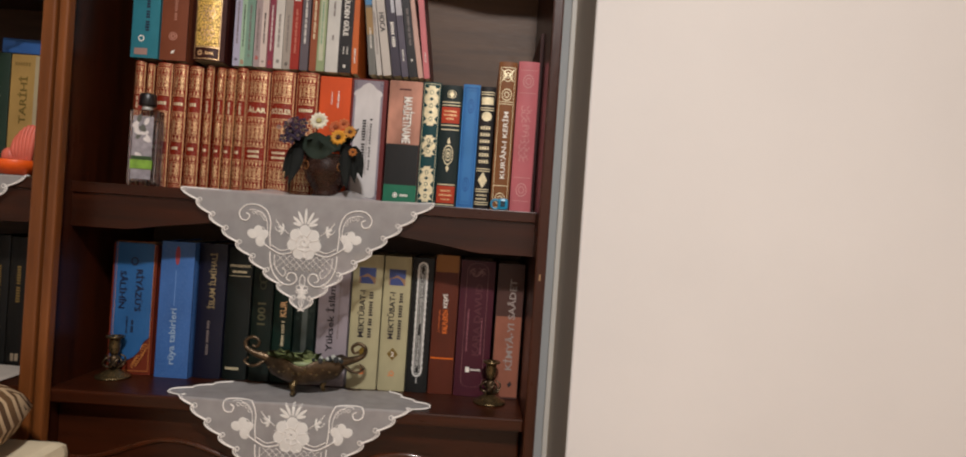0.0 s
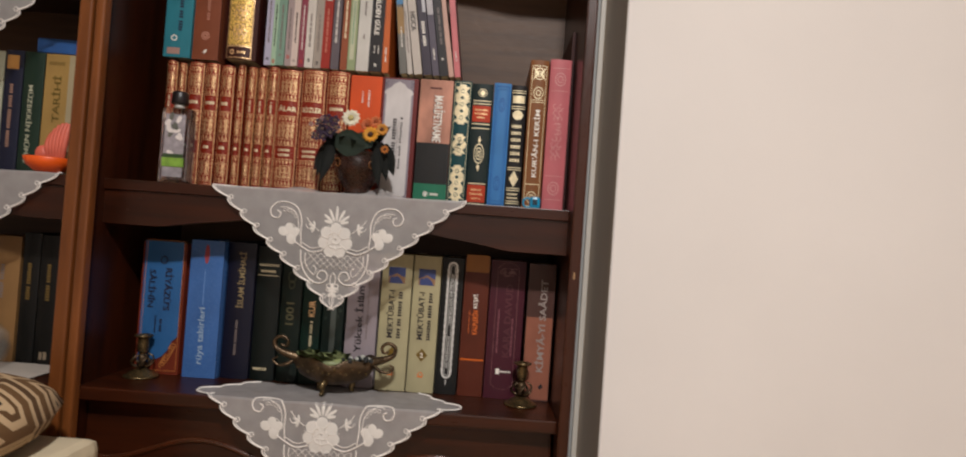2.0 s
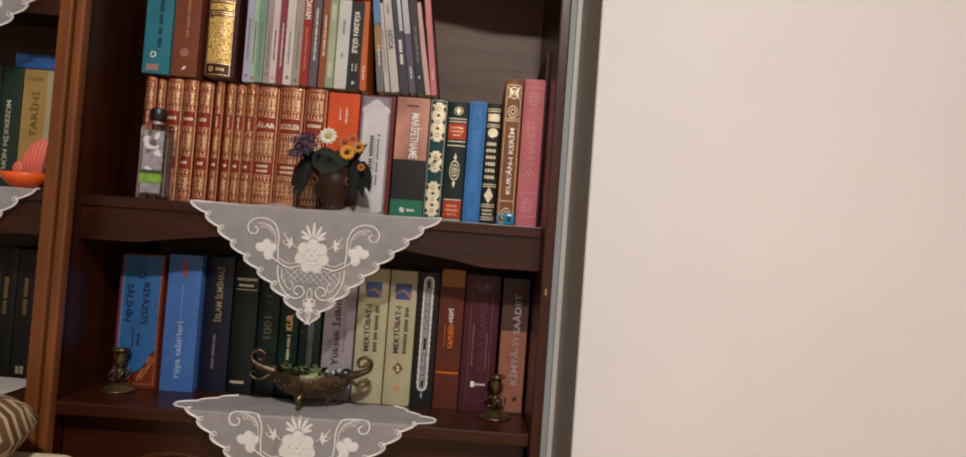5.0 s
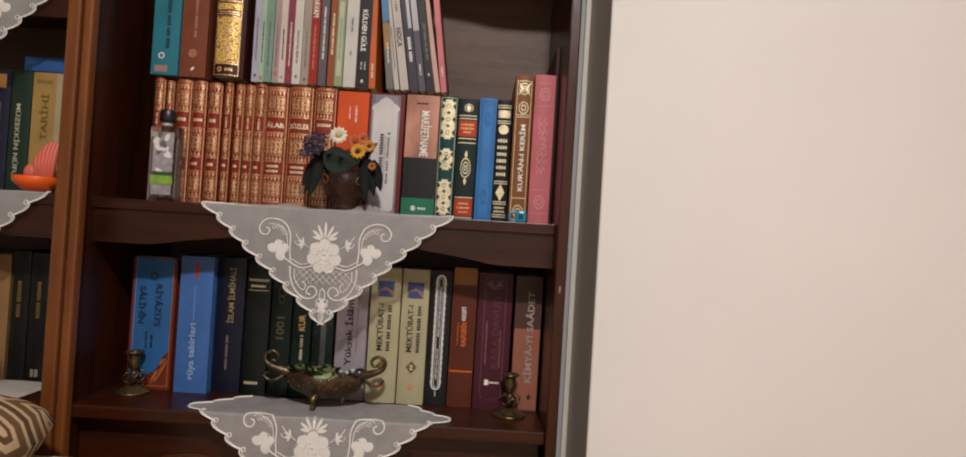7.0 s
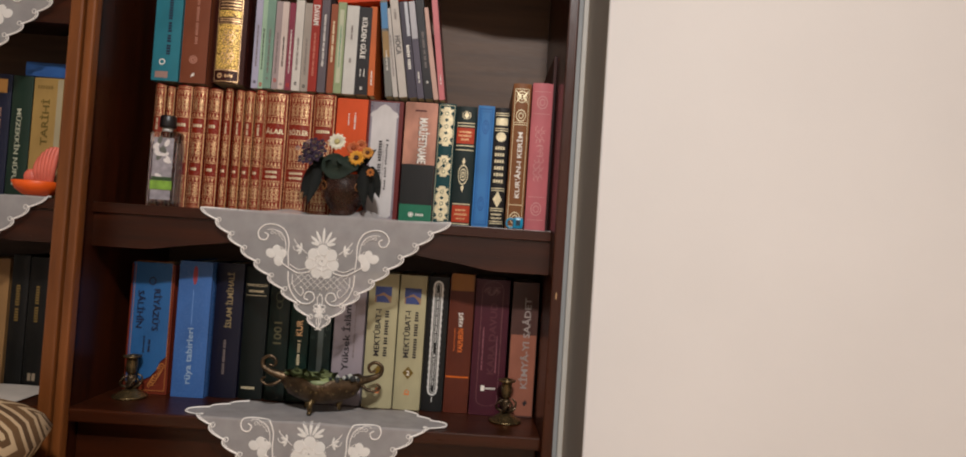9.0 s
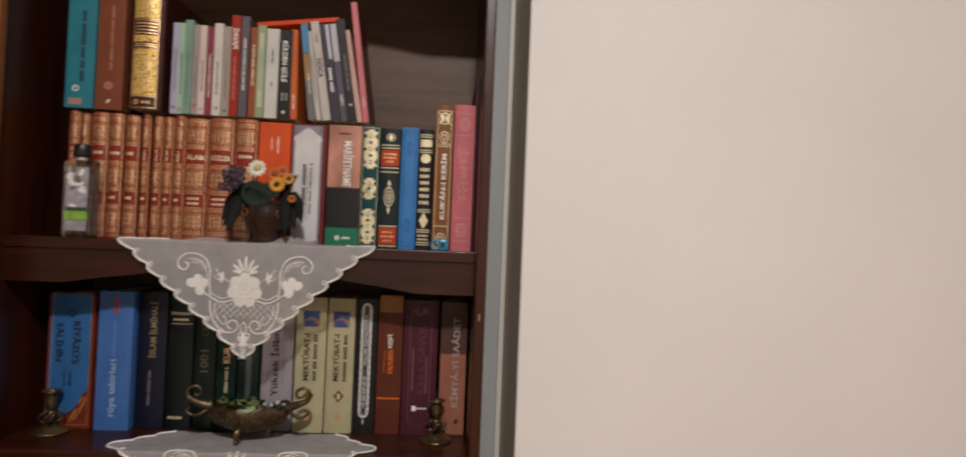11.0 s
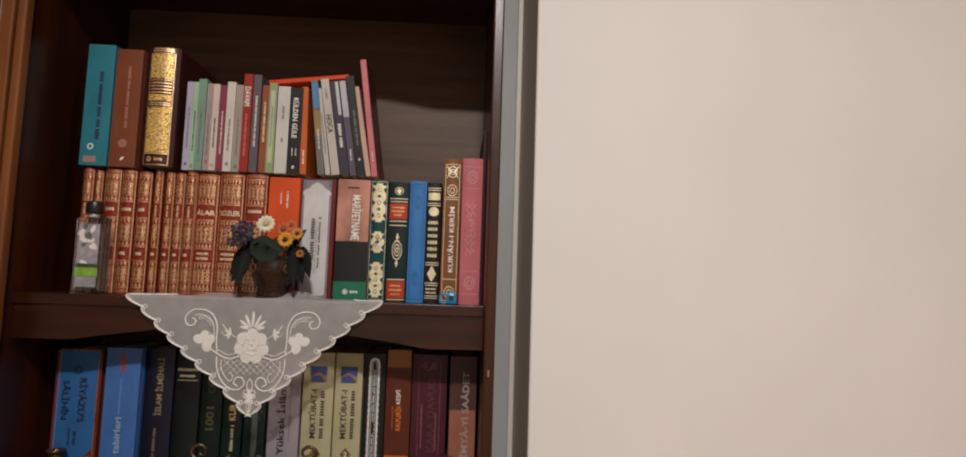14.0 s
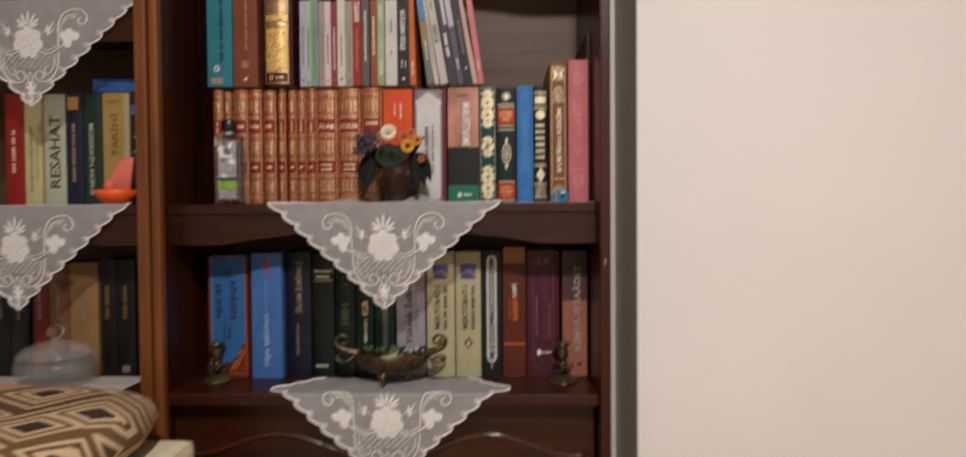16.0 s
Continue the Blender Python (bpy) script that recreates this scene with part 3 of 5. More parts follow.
for k in range(9):
    a = k * 0.7
    ring(sp, 0.012 + 0.0022 * k, 0.018 + 0.0045 * k, 0.0055, 0.0012, orn, 8, 1.0, 0.0034, a, a + 4.4)
part("gilding", orn, bound(206, 132, 70), ob, "ornamental corner lines")
t = lettering(sp, "RİYÂZÜ'S", 0.158, 0.078, 0.014, 0.0155, "down", None, 0.0036)
part("title", lettering(sp, "SÂLİHÎN", 0.158, 0.070, -0.016, 0.0155, "down", t, 0.0036), navy_ink, ob)
part("small_print", bars(sp, 0.080, 0.105, 0.004, 0.006, R, bars(sp, 0.078, 0.11, -0.006, 0.004, R, None, 0.0036), 0.0036), navy_ink, ob)
em = bmesh.new()
ring(sp, 0.002, 0.212, 0.007, 0.002, em, 10, 1.1, 0.0036)
part("emblem", em, navy_ink, ob)

ob, sp = book(-0.2857, -0.2246, Y3 - 0.012, LOW, 0.2541, bound(70, 112, 176, 0.25), "glossy blue paperback with pale lower-case title", 0.16, 0.001)
part("title", lettering(sp, "rüya tabirleri", 0.078, 0.104, 0, 0.0155, "up"), bound(160, 186, 214), ob)
em = bmesh.new()
ring(sp, 0, 0.228, 0.0045, 0.0045, em, 12, 4.0)
part("emblem", em, bound(160, 70, 80), ob, "red oval mark")
part("rule", patch(sp, -0.002, -0.0008, 0.135, 0.20), bound(120, 160, 220), ob)

ob, sp = book(-0.2225, -0.1706, Y3 + 0.004, LOW, 0.2541, bound(19, 20, 40), "dark navy hardback with pale gilt title", 0.17, 0.004)
part("title", lettering(sp, "İSLAM İLMİHALİ", 0.184, 0.104, 0.002, 0.014, "up"), bound(150, 132, 96), ob)
part("author_line", bars(sp, 0.045, 0.11, 0.0, 0.006, R), grey_ink, ob)

ob, sp = book(-0.1675, -0.1227, Y3 + 0.006, LOW, 0.2501, bound(15, 23, 21), "very dark green hardback with thin gilt rules", 0.17, 0.004)
orn = bmesh.new()
for v in (0.196, 0.214, 0.2165):
    patch(sp, -0.019, 0.019, v - 0.0005, v + 0.0005, orn)
flat_bars(sp, 0.204, -0.014, 0.014, 0.005, R, orn), flat_bars(sp, 0.022, -0.016, 0.012, 0.006, R, orn)
part("gilding", orn, gilt_pale, ob)

ob, sp = book(-0.1186, -0.0809, Y3 + 0.006, LOW, 0.2482, bound(14, 28, 22), "dark green hardback with a faded slanting title", 0.17, 0.003)
part("title", lettering(sp, "1001", 0.128, 0.042, 0.0, 0.015, "up"), bound(96, 92, 66), ob)
em = bmesh.new()
ring(sp, 0, 0.196, 0.008, 0.0018, em, 12, 1.4), ring(sp, 0, 0.182, 0.006, 0.0016, em, 10, 1.4)
part("emblem", em, bound(80, 82, 62), ob)

ob, sp = book(-0.0779, -0.0433, Y3 + 0.008, LOW, 0.2472, bound(11, 39, 31), "green hardback with gilt and pale print", 0.17, 0.003)
part("title", lettering(sp, "KUR", 0.140, 0.030, 0.001, 0.012, "up"), gilt, ob)
part("author_line", bars(sp, 0.070, 0.118, 0.002, 0.007, R), gilt_pale, ob)

ob, sp = book(-0.0392, -0.0005, Y3 + 0.008, LOW, 0.2472, bound(29, 46, 42), "grey-green cloth hardback with mottled pattern", 0.17, 0.003)
part("spine_label", patch(sp, -0.004, 0.006, 0.06, 0.15), bound(110, 120, 116), ob)
orn = bmesh.new()
for k in range(16):
    ring(sp, R.uniform(-0.014, 0.014), R.uniform(0.03, 0.2), 0.003, 0.0008, orn, 6)
part("ornament", orn, bound(90, 108, 100), ob)

ob, sp = book(0.0056, 0.0627, Y3 + 0.004, LOW, 0.2501, bound(162, 150, 156), "pale lilac-grey paperback with dark title", 0.16, 0.001)
part("title", lettering(sp, "Yüksek İslâm Ahl", 0.146, 0.162, -0.006, 0.017, "up"), black_ink, ob)
part("author_line", bars(sp, 0.09, 0.20, 0.011, 0.0035, R), grey_ink, ob)

for x0, x1, mark in ((0.0678, 0.1233, False), (0.1264, 0.1763, True)):
    ob, sp = book(x0, x1, Y3, LOW, 0.2540, bound(186, 177, 140), "cream hardback with a small blue picture above the title", 0.17, 0.003, 0.003, 0, "cream twin volumes")
    w = x1 - x0
    part("picture", patch(sp, -0.0155, 0.0155, 0.199, 0.229), bound(70, 82, 132, 0.3), ob, "small blue square picture")
    pic = bmesh.new()
    poly(sp, [(-0.0155, 0.199), (0.0155, 0.199), (0.0155, 0.211), (0.009, 0.213), (0.004, 0.216), (0.0, 0.218), (-0.004, 0.216), (-0.009, 0.213), (-0.0155, 0.211)], pic, 0.0007)
    part("picture_ground", pic, bound(160, 124, 96, 0.4, 0.4), ob)
    part("title", lettering(sp, "MEKTÛBAT-I", 0.142, 0.088, -0.0080, 0.0135, "up"), black_ink, ob)
    part("author_line", bars(sp, 0.098, 0.188, 0.0095, 0.0095, R), black_ink, ob)
    dia = bmesh.new()
    poly(sp, [(0, 0.058), (0.0105, 0.070), (0, 0.082), (-0.0105, 0.070)], dia, 0.0007)
    part("volume_mark", dia, bound(122, 96, 36), ob, "olive diamond with the volume number")
    if mark:
        part("number", lettering(sp, "2", 0.070, 0.006, 0, 0.009, "flat", None, 0.001), white_ink, ob)
    em = bmesh.new()
    ring(sp, 0, 0.034, 0.0055, 0.0016, em, 4)
    flat_bars(sp, 0.030, -0.006, 0.006, 0.003, R, em)
    part("emblem", em, orange_ink, ob)

ob, sp = book(0.1783, 0.2186, Y3 + 0.002, LOW, 0.2541, bound(30, 30, 30), "black hardback with a long silver ornamental frame", 0.17, 0.003)
orn = bmesh.new()
for q, t in ((0.0092, 0.0032), (0.0042, 0.0010)):
    patch(sp, -q, -q + t, 0.040, 0.236, orn), patch(sp, q - t, q, 0.040, 0.236, orn)
    ring(sp, 0, 0.236, q, t, orn, 10, 1.1, 0.0006, 0, math.pi), ring(sp, 0, 0.040, q, t, orn, 10, 1.1, 0.0006, math.pi, 2 * math.pi)
bars(sp, 0.05, 0.11, 0, 0.004, R, orn), bars(sp, 0.13, 0.225, 0, 0.004, R, orn)
for k in range(17):
    for s in (-1, 1):
        c, v = s * 0.0095, 0.046 + 0.0115 * k
        poly(sp, [(c - 0.0012, v), (c, v - 0.003), (c + 0.0012, v), (c, v + 0.003)], orn)
patch(sp, -0.0008, 0.0008, 0.018, 0.028, orn)
part("frame", orn, silver, ob, "silver ornamental frame")

ob, sp = book(0.2211, 0.2669, Y3, LOW, 0.2560, bound(96, 42, 26), "brown hardback with tan head and orange line", 0.17, 0.002)
part("tan_head", patch(sp, -0.0215, 0.0215, 0.230, 0.262), bound(166, 110, 52), ob, "tan band at the head")
part("orange_line", patch(sp, -0.0215, 0.0215, 0.0665, 0.0695), bound(226, 110, 34), ob)
part("title", lettering(sp, "KALPLERİN", 0.137, 0.044, 0.0, 0.0125, "up"), orange_ink, ob)
part("title_end", lettering(sp, "KEŞFİ", 0.176, 0.026, 0.0, 0.0115, "up"), white_ink, ob)
part("subtitle", bars(sp, 0.117, 0.16, -0.0095, 0.002, R), orange_ink, ob)

ob, sp = book(0.2695, 0.3337, Y3 - 0.002, LOW, 0.2560, bound(76, 28, 42), "plum hardback with embossed frame and faint title", 0.17, 0.003)
orn = bmesh.new()
for q in (-0.0200, 0.0195):
    patch(sp, q, q + 0.0006, 0.030, 0.236, orn, 0.0006, 1)
ring(sp, 0, 0.236, 0.020, 0.0006, orn, 14, 0.8, 0.0006, 0, math.pi), ring(sp, 0, 0.030, 0.020, 0.0006, orn, 14, 0.6, 0.0006, math.pi, 2 * math.pi)
for k in range(8):
    ring(sp, -0.010 + 0.003 * k, 0.233 + 0.003 * math.sin(2 * k), 0.006, 0.0010, orn, 8, 0.9, 0.0006, k, k + 4)
part("embossing", orn, bound(150, 108, 108), ob)
part("title", lettering(sp, "KARA DAVUD", 0.145, 0.135, 0.004, 0.013, "up"), bound(96, 52, 60), ob)
part("author_line", bars(sp, 0.085, 0.165, -0.013, 0.0035, R, bars(sp, 0.08, 0.15, 0.013, 0.003, R)), bound(170, 110, 120), ob)
em = bmesh.new()
flat_bars(sp, 0.051, -0.004, 0.015, 0.004, R, em), poly(sp, [(-0.012, 0.046), (-0.005, 0.046), (-0.005, 0.056), (-0.012, 0.056)], em)
part("emblem", em, white_ink, ob)

ob, sp = book(0.3398, 0.3892, Y3 - 0.004, LOW, 0.2541, bound(82, 54, 48), "brown-and-salmon paperback with large pale title", 0.16, 0.001)
part("salmon_field", patch(sp, -0.024, 0.024, 0.004, 0.155), bound(160, 100, 80), ob, "salmon lower field")
part("title", lettering(sp, "KİMYÂ-YI SAÂDET", 0.140, 0.170, 0.003, 0.0165, "up"), bound(170, 156, 150), ob)
em = bmesh.new()
poly(sp, [(0.008, 0.022), (0.014, 0.028), (0.010, 0.034), (0.005, 0.028)], em)
part("emblem", em, black_ink, ob)


# -- the top row, standing on the red volumes
TOP = SHELF + 0.2365
ob, sp = book(-0.366, -0.316, 0.074, TOP, 0.233, bound(50, 128, 144), "turquoise paperback with dark title running down", 0.15, 0.001)
part("title", bars(sp, 0.05, 0.185, 0.004, 0.010, R), navy_ink, ob)
part("spine_mark", patch(sp, -0.018, 0.006, 0.006, 0.018), bound(176, 140, 130), ob)
em = bmesh.new()
ring(sp, -0.006, 0.036, 0.006, 0.002, em, 8)
part("emblem", em, white_ink, ob)

ob, sp = book(-0.315, -0.2665, 0.079, TOP, 0.228, bound(132, 72, 48), "rust-brown paperback with faint pinkish print", 0.15, 0.001)
part("title", bars(sp, 0.075, 0.195, 0.002, 0.007, R), bound(196, 136, 116), ob)
em = bmesh.new()
ring(sp, -0.001, 0.045, 0.008, 0.002, em, 12), ring(sp, -0.001, 0.045, 0.005, 0.003, em, 10)
part("emblem", em, bound(196, 136, 116), ob)
em = bmesh.new()
poly(sp, [(-0.004, 0.012), (0.002, 0.014), (0.004, 0.020), (-0.001, 0.018)], em)
part("imprint", em, white_ink, ob)

ob, sp = book(-0.254, -0.193, 0.072, TOP + 0.0015, 0.229, bound(62, 24, 18), "dark maroon hardback with a full gold ornamental spine", 0.17, 0.011)
arabesque = bpy.data.materials.new("gold_arabesque")
arabesque.use_nodes = True
_n, _l = arabesque.node_tree.nodes, arabesque.node_tree.links
_b = _n["Principled BSDF"]
_c, _v, _r = _n.new("ShaderNodeTexCoord"), _n.new("ShaderNodeTexVoronoi"), _n.new("ShaderNodeValToRGB")
_v.feature = "DISTANCE_TO_EDGE"
_v.inputs["Scale"].default_value = 215
_l.new(_c.outputs["Object"], _v.inputs["Vector"]), _l.new(_v.outputs["Distance"], _r.inputs["Fac"])
_r.color_ramp.elements[0].color, _r.color_ramp.elements[1].color = rgb(96, 56, 16), rgb(255, 214, 116)
_r.color_ramp.elements[0].position, _r.color_ramp.elements[1].position = 0.03, 0.13
_l.new(_r.outputs["Color"], _b.inputs["Base Color"])
_b.inputs["Metallic"].default_value, _b.inputs["Roughness"].default_value = 0.25, 0.32
for v0, v1 in ((0.026, 0.110), (0.124, 0.136), (0.168, 0.214)):
    part("gold_panel", patch(sp, -0.0195, 0.0215, v0, v1, None, 0.0005, 12), arabesque, ob, "gold panel with arabesques")
orn = bmesh.new()
for v0, v1 in ((0.026, 0.110), (0.113, 0.162), (0.168, 0.214), (0.004, 0.022)):
    frame_line(sp, -0.0215, 0.0235, v0 - 0.002, v1 + 0.002, 0.0013, orn, 0.0009)
for v in (0.140, 0.146, 0.152, 0.158, 0.116, 0.120, 0.220, 0.224):
    patch(sp, -0.0175, 0.0205, v - 0.0012, v + 0.0012, orn, 0.0009)
for v in (0.050, 0.085, 0.191):
    for k in range(6):
        a = k * math.pi / 3
        ring(sp, 0.0015 + 0.0075 * math.cos(a), v + 0.010 * math.sin(a), 0.0055, 0.0014, orn, 10, 1.2, 0.001)
    ring(sp, 0.0015, v, 0.005, 0.002, orn, 10, 1.2, 0.0011)
ring(sp, -0.010, 0.013, 0.005, 0.003, orn, 10), flat_bars(sp, 0.013, 0.0, 0.016, 0.006, R, orn)
part("gilding", orn, gilt, ob, "bright gold frames and rosettes")

THIN = "thin booklets on top of the red volumes"
thin = (((-0.1825, -0.170, 0.172), (188, 184, 206), grey_ink), ((-0.1695, -0.160, 0.172), (176, 206, 176), black_ink), ((-0.159, -0.144, 0.177), (132, 164, 146), grey_ink),
        ((-0.143, -0.131, 0.169), (176, 158, 156), grey_ink), ((-0.1305, -0.119, 0.168), (226, 206, 196), black_ink), ((-0.1185, -0.107, 0.168), (146, 62, 80), white_ink),
        ((-0.1065, -0.091, 0.175), (224, 216, 206), grey_ink), ((-0.090, -0.076, 0.170), (176, 164, 152), grey_ink))
for (a, b, h), c, ink in thin:
    ob, sp = book(a, b, 0.082 + R.uniform(-0.003, 0.003), TOP, h, bound(*c), "thin pale booklet with small print on the spine", 0.13, 0, 0.0012, 0, THIN)
    part("title", bars(sp, R.uniform(0.03, 0.05), R.uniform(0.10, 0.14), 0, (b - a) * 0.32, R), ink, ob)
    em = bmesh.new()
    v = R.uniform(0.008, 0.022)
    ring(sp, 0, v, 0.0026, 0.0014, em, 8, R.uniform(0.9, 1.6))
    part("imprint", em, R.choice((grey_ink, red_ink, black_ink)), ob)

ob, sp = book(-0.0745, -0.0585, 0.080, TOP, 0.191, bound(166, 50, 38), "thin red paperback with white title block", 0.13, 0, 0.0012, 0, THIN)
part("title", lettering(sp, "DAVAM", 0.146, 0.038, 0, 0.011, "down"), white_ink, ob)
part("author_line", bars(sp, 0.03, 0.115, 0, 0.005, R), bound(220, 140, 120), ob)
ob, sp = book(-0.0575, -0.0425, 0.083, TOP, 0.191, bound(104, 94, 100), "thin grey paperback with pale print", 0.13, 0, 0.0012, 0, THIN)
part("title", bars(sp, 0.05, 0.15, 0, 0.005, R), white_ink, ob)
ob, sp = book(-0.0395, -0.027, 0.083, TOP, 0.171, bound(156, 84, 54), "thin rust paperback with cream print", 0.13, 0, 0.0012, 0, THIN)
part("title", bars(sp, 0.06, 0.14, 0, 0.005, R), gilt_pale, ob)
ob, sp = book(-0.026, -0.011, 0.081, TOP, 0.175, bound(158, 172, 130), "thin sage paperback with cream spine stripe", 0.13, 0, 0.0012, 0, THIN)
part("stripe", patch(sp, -0.004, 0.004, 0.02, 0.16), bound(206, 206, 176), ob)
part("title", bars(sp, 0.05, 0.13, 0, 0.003, R, None, 0.001), green_ink, ob)
ob, sp = book(-0.0095, 0.0135, 0.082, TOP, 0.170, bound(218, 214, 206), "white paperback with short grey print", 0.13, 0, 0.0012, 0, THIN)
part("title", bars(sp, 0.105, 0.135, 0, 0.005, R, bars(sp, 0.06, 0.072, 0, 0.005, R)), grey_ink, ob)
ob, sp = book(0.0145, 0.0385, 0.080, TOP, 0.168, bound(40, 36, 38), "black paperback with white title running down", 0.13, 0, 0.0012, 0, THIN)
part("title", lettering(sp, "KÜLDEN GÜLE", 0.108, 0.078, 0, 0.0115, "down"), white_ink, ob)
part("imprint", bars(sp, 0.035, 0.05, 0.004, 0.003, R, bars(sp, 0.01, 0.016, 0, 0.006, R, bars(sp, 0.035, 0.05, -0.003, 0.003, R))), white_ink, ob)
ob, sp = book(0.0395, 0.0515, 0.082, TOP, 0.171, bound(210, 104, 44), "thin orange paperback among the booklets", 0.13, 0, 0.0012, -1.5, THIN)
part("title", bars(sp, 0.02, 0.05, 0, 0.004, R), white_ink, ob)


def leaner(x_foot, x_head, width, h, colour, label, prints):
    """A booklet that leans on the one beside it: its foot's left edge and its head's left edge."""
    lean = math.degrees(math.asin((x_head - x_foot) / h))
    made, s = book(x_foot, x_foot + width, 0.082, TOP + width / 2 * abs(math.sin(radians(lean))), h, bound(*colour), label, 0.13, 0, 0.0012, lean, "leaning booklets")
    for k, (v0, v1, u, q, m) in enumerate(prints):
        part("title" if k == 0 else "small_print", bars(s, v0, v1, u, q, R), m, made)
    return made, s


ob, sp = leaner(0.0735, 0.051, 0.013, 0.186, (120, 118, 112), "leaning booklet with a blue sky picture on the spine", ((0.05, 0.09, 0, 0.004, white_ink),))
part("picture", patch(sp, -0.006, 0.006, 0.13, 0.18, None, 0.0005), bound(86, 140, 186), ob, "sky-blue picture")
part("picture_ground", patch(sp, -0.006, 0.006, 0.075, 0.125, None, 0.0005), bound(166, 132, 84), ob)
leaner(0.0885, 0.062, 0.009, 0.171, (206, 198, 190), "leaning pale grey booklet", ((0.04, 0.12, 0, 0.003, grey_ink),))
ob, sp = leaner(0.1000, 0.069, 0.015, 0.190, (206, 196, 186), "leaning off-white booklet with dark title running down", ((0.15, 0.17, 0, 0.005, grey_ink),))
part("title", lettering(sp, "HOCA", 0.1, 0.036, 0, 0.010, "down"), black_ink, ob)
ob, sp = leaner(0.1175, 0.087, 0.016, 0.186, (64, 56, 70), "leaning dark violet booklet with white title", ((0.055, 0.105, 0, 0.008, white_ink),))
part("white_head", patch(sp, 0.001, 0.007, 0.118, 0.184, None, 0.0005), bound(206, 206, 212), ob, "white head panel")
ob, sp = leaner(0.1350, 0.1045, 0.012, 0.188, (92, 84, 98), "leaning grey-violet booklet with a pale head", ((0.03, 0.055, 0, 0.004, white_ink),))
part("pale_head", patch(sp, -0.0055, 0.0055, 0.115, 0.187, None, 0.0005), bound(196, 192, 196), ob, "pale head panel")
leaner(0.1485, 0.1165, 0.0155, 0.198, (38, 34, 36), "leaning black booklet with grey print", ((0.06, 0.13, 0, 0.006, grey_ink), (0.03, 0.036, 0, 0.005, white_ink)))
leaner(0.1655, 0.1335, 0.0090, 0.178, (214, 172, 156), "leaning thin pale pink booklet", ())
ob, sp = leaner(0.1760, 0.1430, 0.0105, 0.232, (216, 120, 124), "tall leaning booklet with a pink spine", ((0.03, 0.05, 0, 0.003, white_ink),))
part("back_cover", box(0.0054, 0.0062, 0.001, 0.128, 0.001, 0.231), bound(104, 46, 42), ob, "dark red back cover")

flat = thing("book", pose(0.047, 0.150, TOP + 0.1825, 0, -7.2, 0), "thin orange book lying on the booklets", "book")
part("cover", box(-0.076, 0.076, -0.066, 0.062, 0, 0.0012, 0.0003, box(-0.076, 0.076, -0.066, 0.062, 0.0068, 0.008, 0.0003, box(-0.076, 0.076, -0.066, -0.0645, 0.0012, 0.0068))), bound(226, 70, 18), flat)
part("page_block", box(-0.0745, 0.0745, -0.0643, 0.0605, 0.0013, 0.0067), paper, flat)


# -- the left bookcase's middle row
ob, sp = book(-0.792, -0.754, 0.085, SHELF, 0.230, bound(150, 30, 28), "dark red hardback with gilt print", 0.16, 0.003)
part("title", bars(sp, 0.07, 0.16, 0, 0.010, R), gilt_pale, ob)
ob, sp = book(-0.752, -0.716, 0.085, SHELF, 0.226, bound(204, 194, 140), "pale yellow paperback with dark print", 0.15, 0.001)
part("title", bars(sp, 0.03, 0.17, -0.004, 0.007, R, bars(sp, 0.05, 0.14, 0.008, 0.003, R)), grey_ink, ob)
ob, sp = book(-0.714, -0.667, 0.085, SHELF, 0.229, bound(190, 192, 168), "pale grey-green paperback with large brown title", 0.15, 0.001)
part("title", lettering(sp, "RESAHAT", 0.112, 0.148, 0.002, 0.022, "up"), bound(92, 72, 40), ob)
part("edge_stripe", patch(sp, -0.023, -0.019, 0.002, 0.227), bound(170, 150, 110), ob)
ob, sp = book(-0.665, -0.631, 0.085, SHELF, 0.232, bound(28, 32, 54), "navy hardback with an orange head label", 0.16, 0.003)
part("head_label", patch(sp, -0.013, 0.010, 0.196, 0.222), bound(206, 150, 82), ob, "orange label")
part("title", bars(sp, 0.05, 0.17, 0, 0.009, R), bound(180, 140, 120), ob)
ob, sp = book(-0.629, -0.591, 0.085, SHELF, 0.231, bound(30, 52, 40), "dark green hardback with pale title running down", 0.16, 0.003)
part("title", lettering(sp, "MÜZEKKİN NÜFUS", 0.095, 0.145, 0, 0.0115, "down"), bound(196, 196, 170), ob)
ob, sp = book(-0.589, -0.534, 0.085, SHELF, 0.230, bound(176, 142, 82), "ochre-cream paperback with olive title", 0.15, 0.001)
part("title", lettering(sp, "TARİHİ", 0.145, 0.088, -0.004, 0.017, "up"), bound(116, 96, 44), ob)
part("pale_edge", patch(sp, 0.017, 0.027, 0.002, 0.228), bound(176, 162, 130), ob)
part("head_print", flat_bars(sp, 0.212, -0.02, 0.012, 0.008, R), bound(140, 112, 60), ob)
ob, sp = book(-0.5325, -0.509, 0.088, SHELF, 0.228, bound(38, 34, 34), "dark paperback with blue head and pale print", 0.15, 0.001)
part("blue_head", patch(sp, -0.011, 0.011, 0.185, 0.205), bound(60, 100, 160), ob)
part("title", lettering(sp, "REDİMİZ S", 0.120, 0.115, 0.001, 0.012, "up"), bound(220, 190, 150), ob)
lying = thing("book", pose(-0.562, 0.165, SHELF + 0.2325, 0, 0, 3), "blue book lying on top of the row", "book")
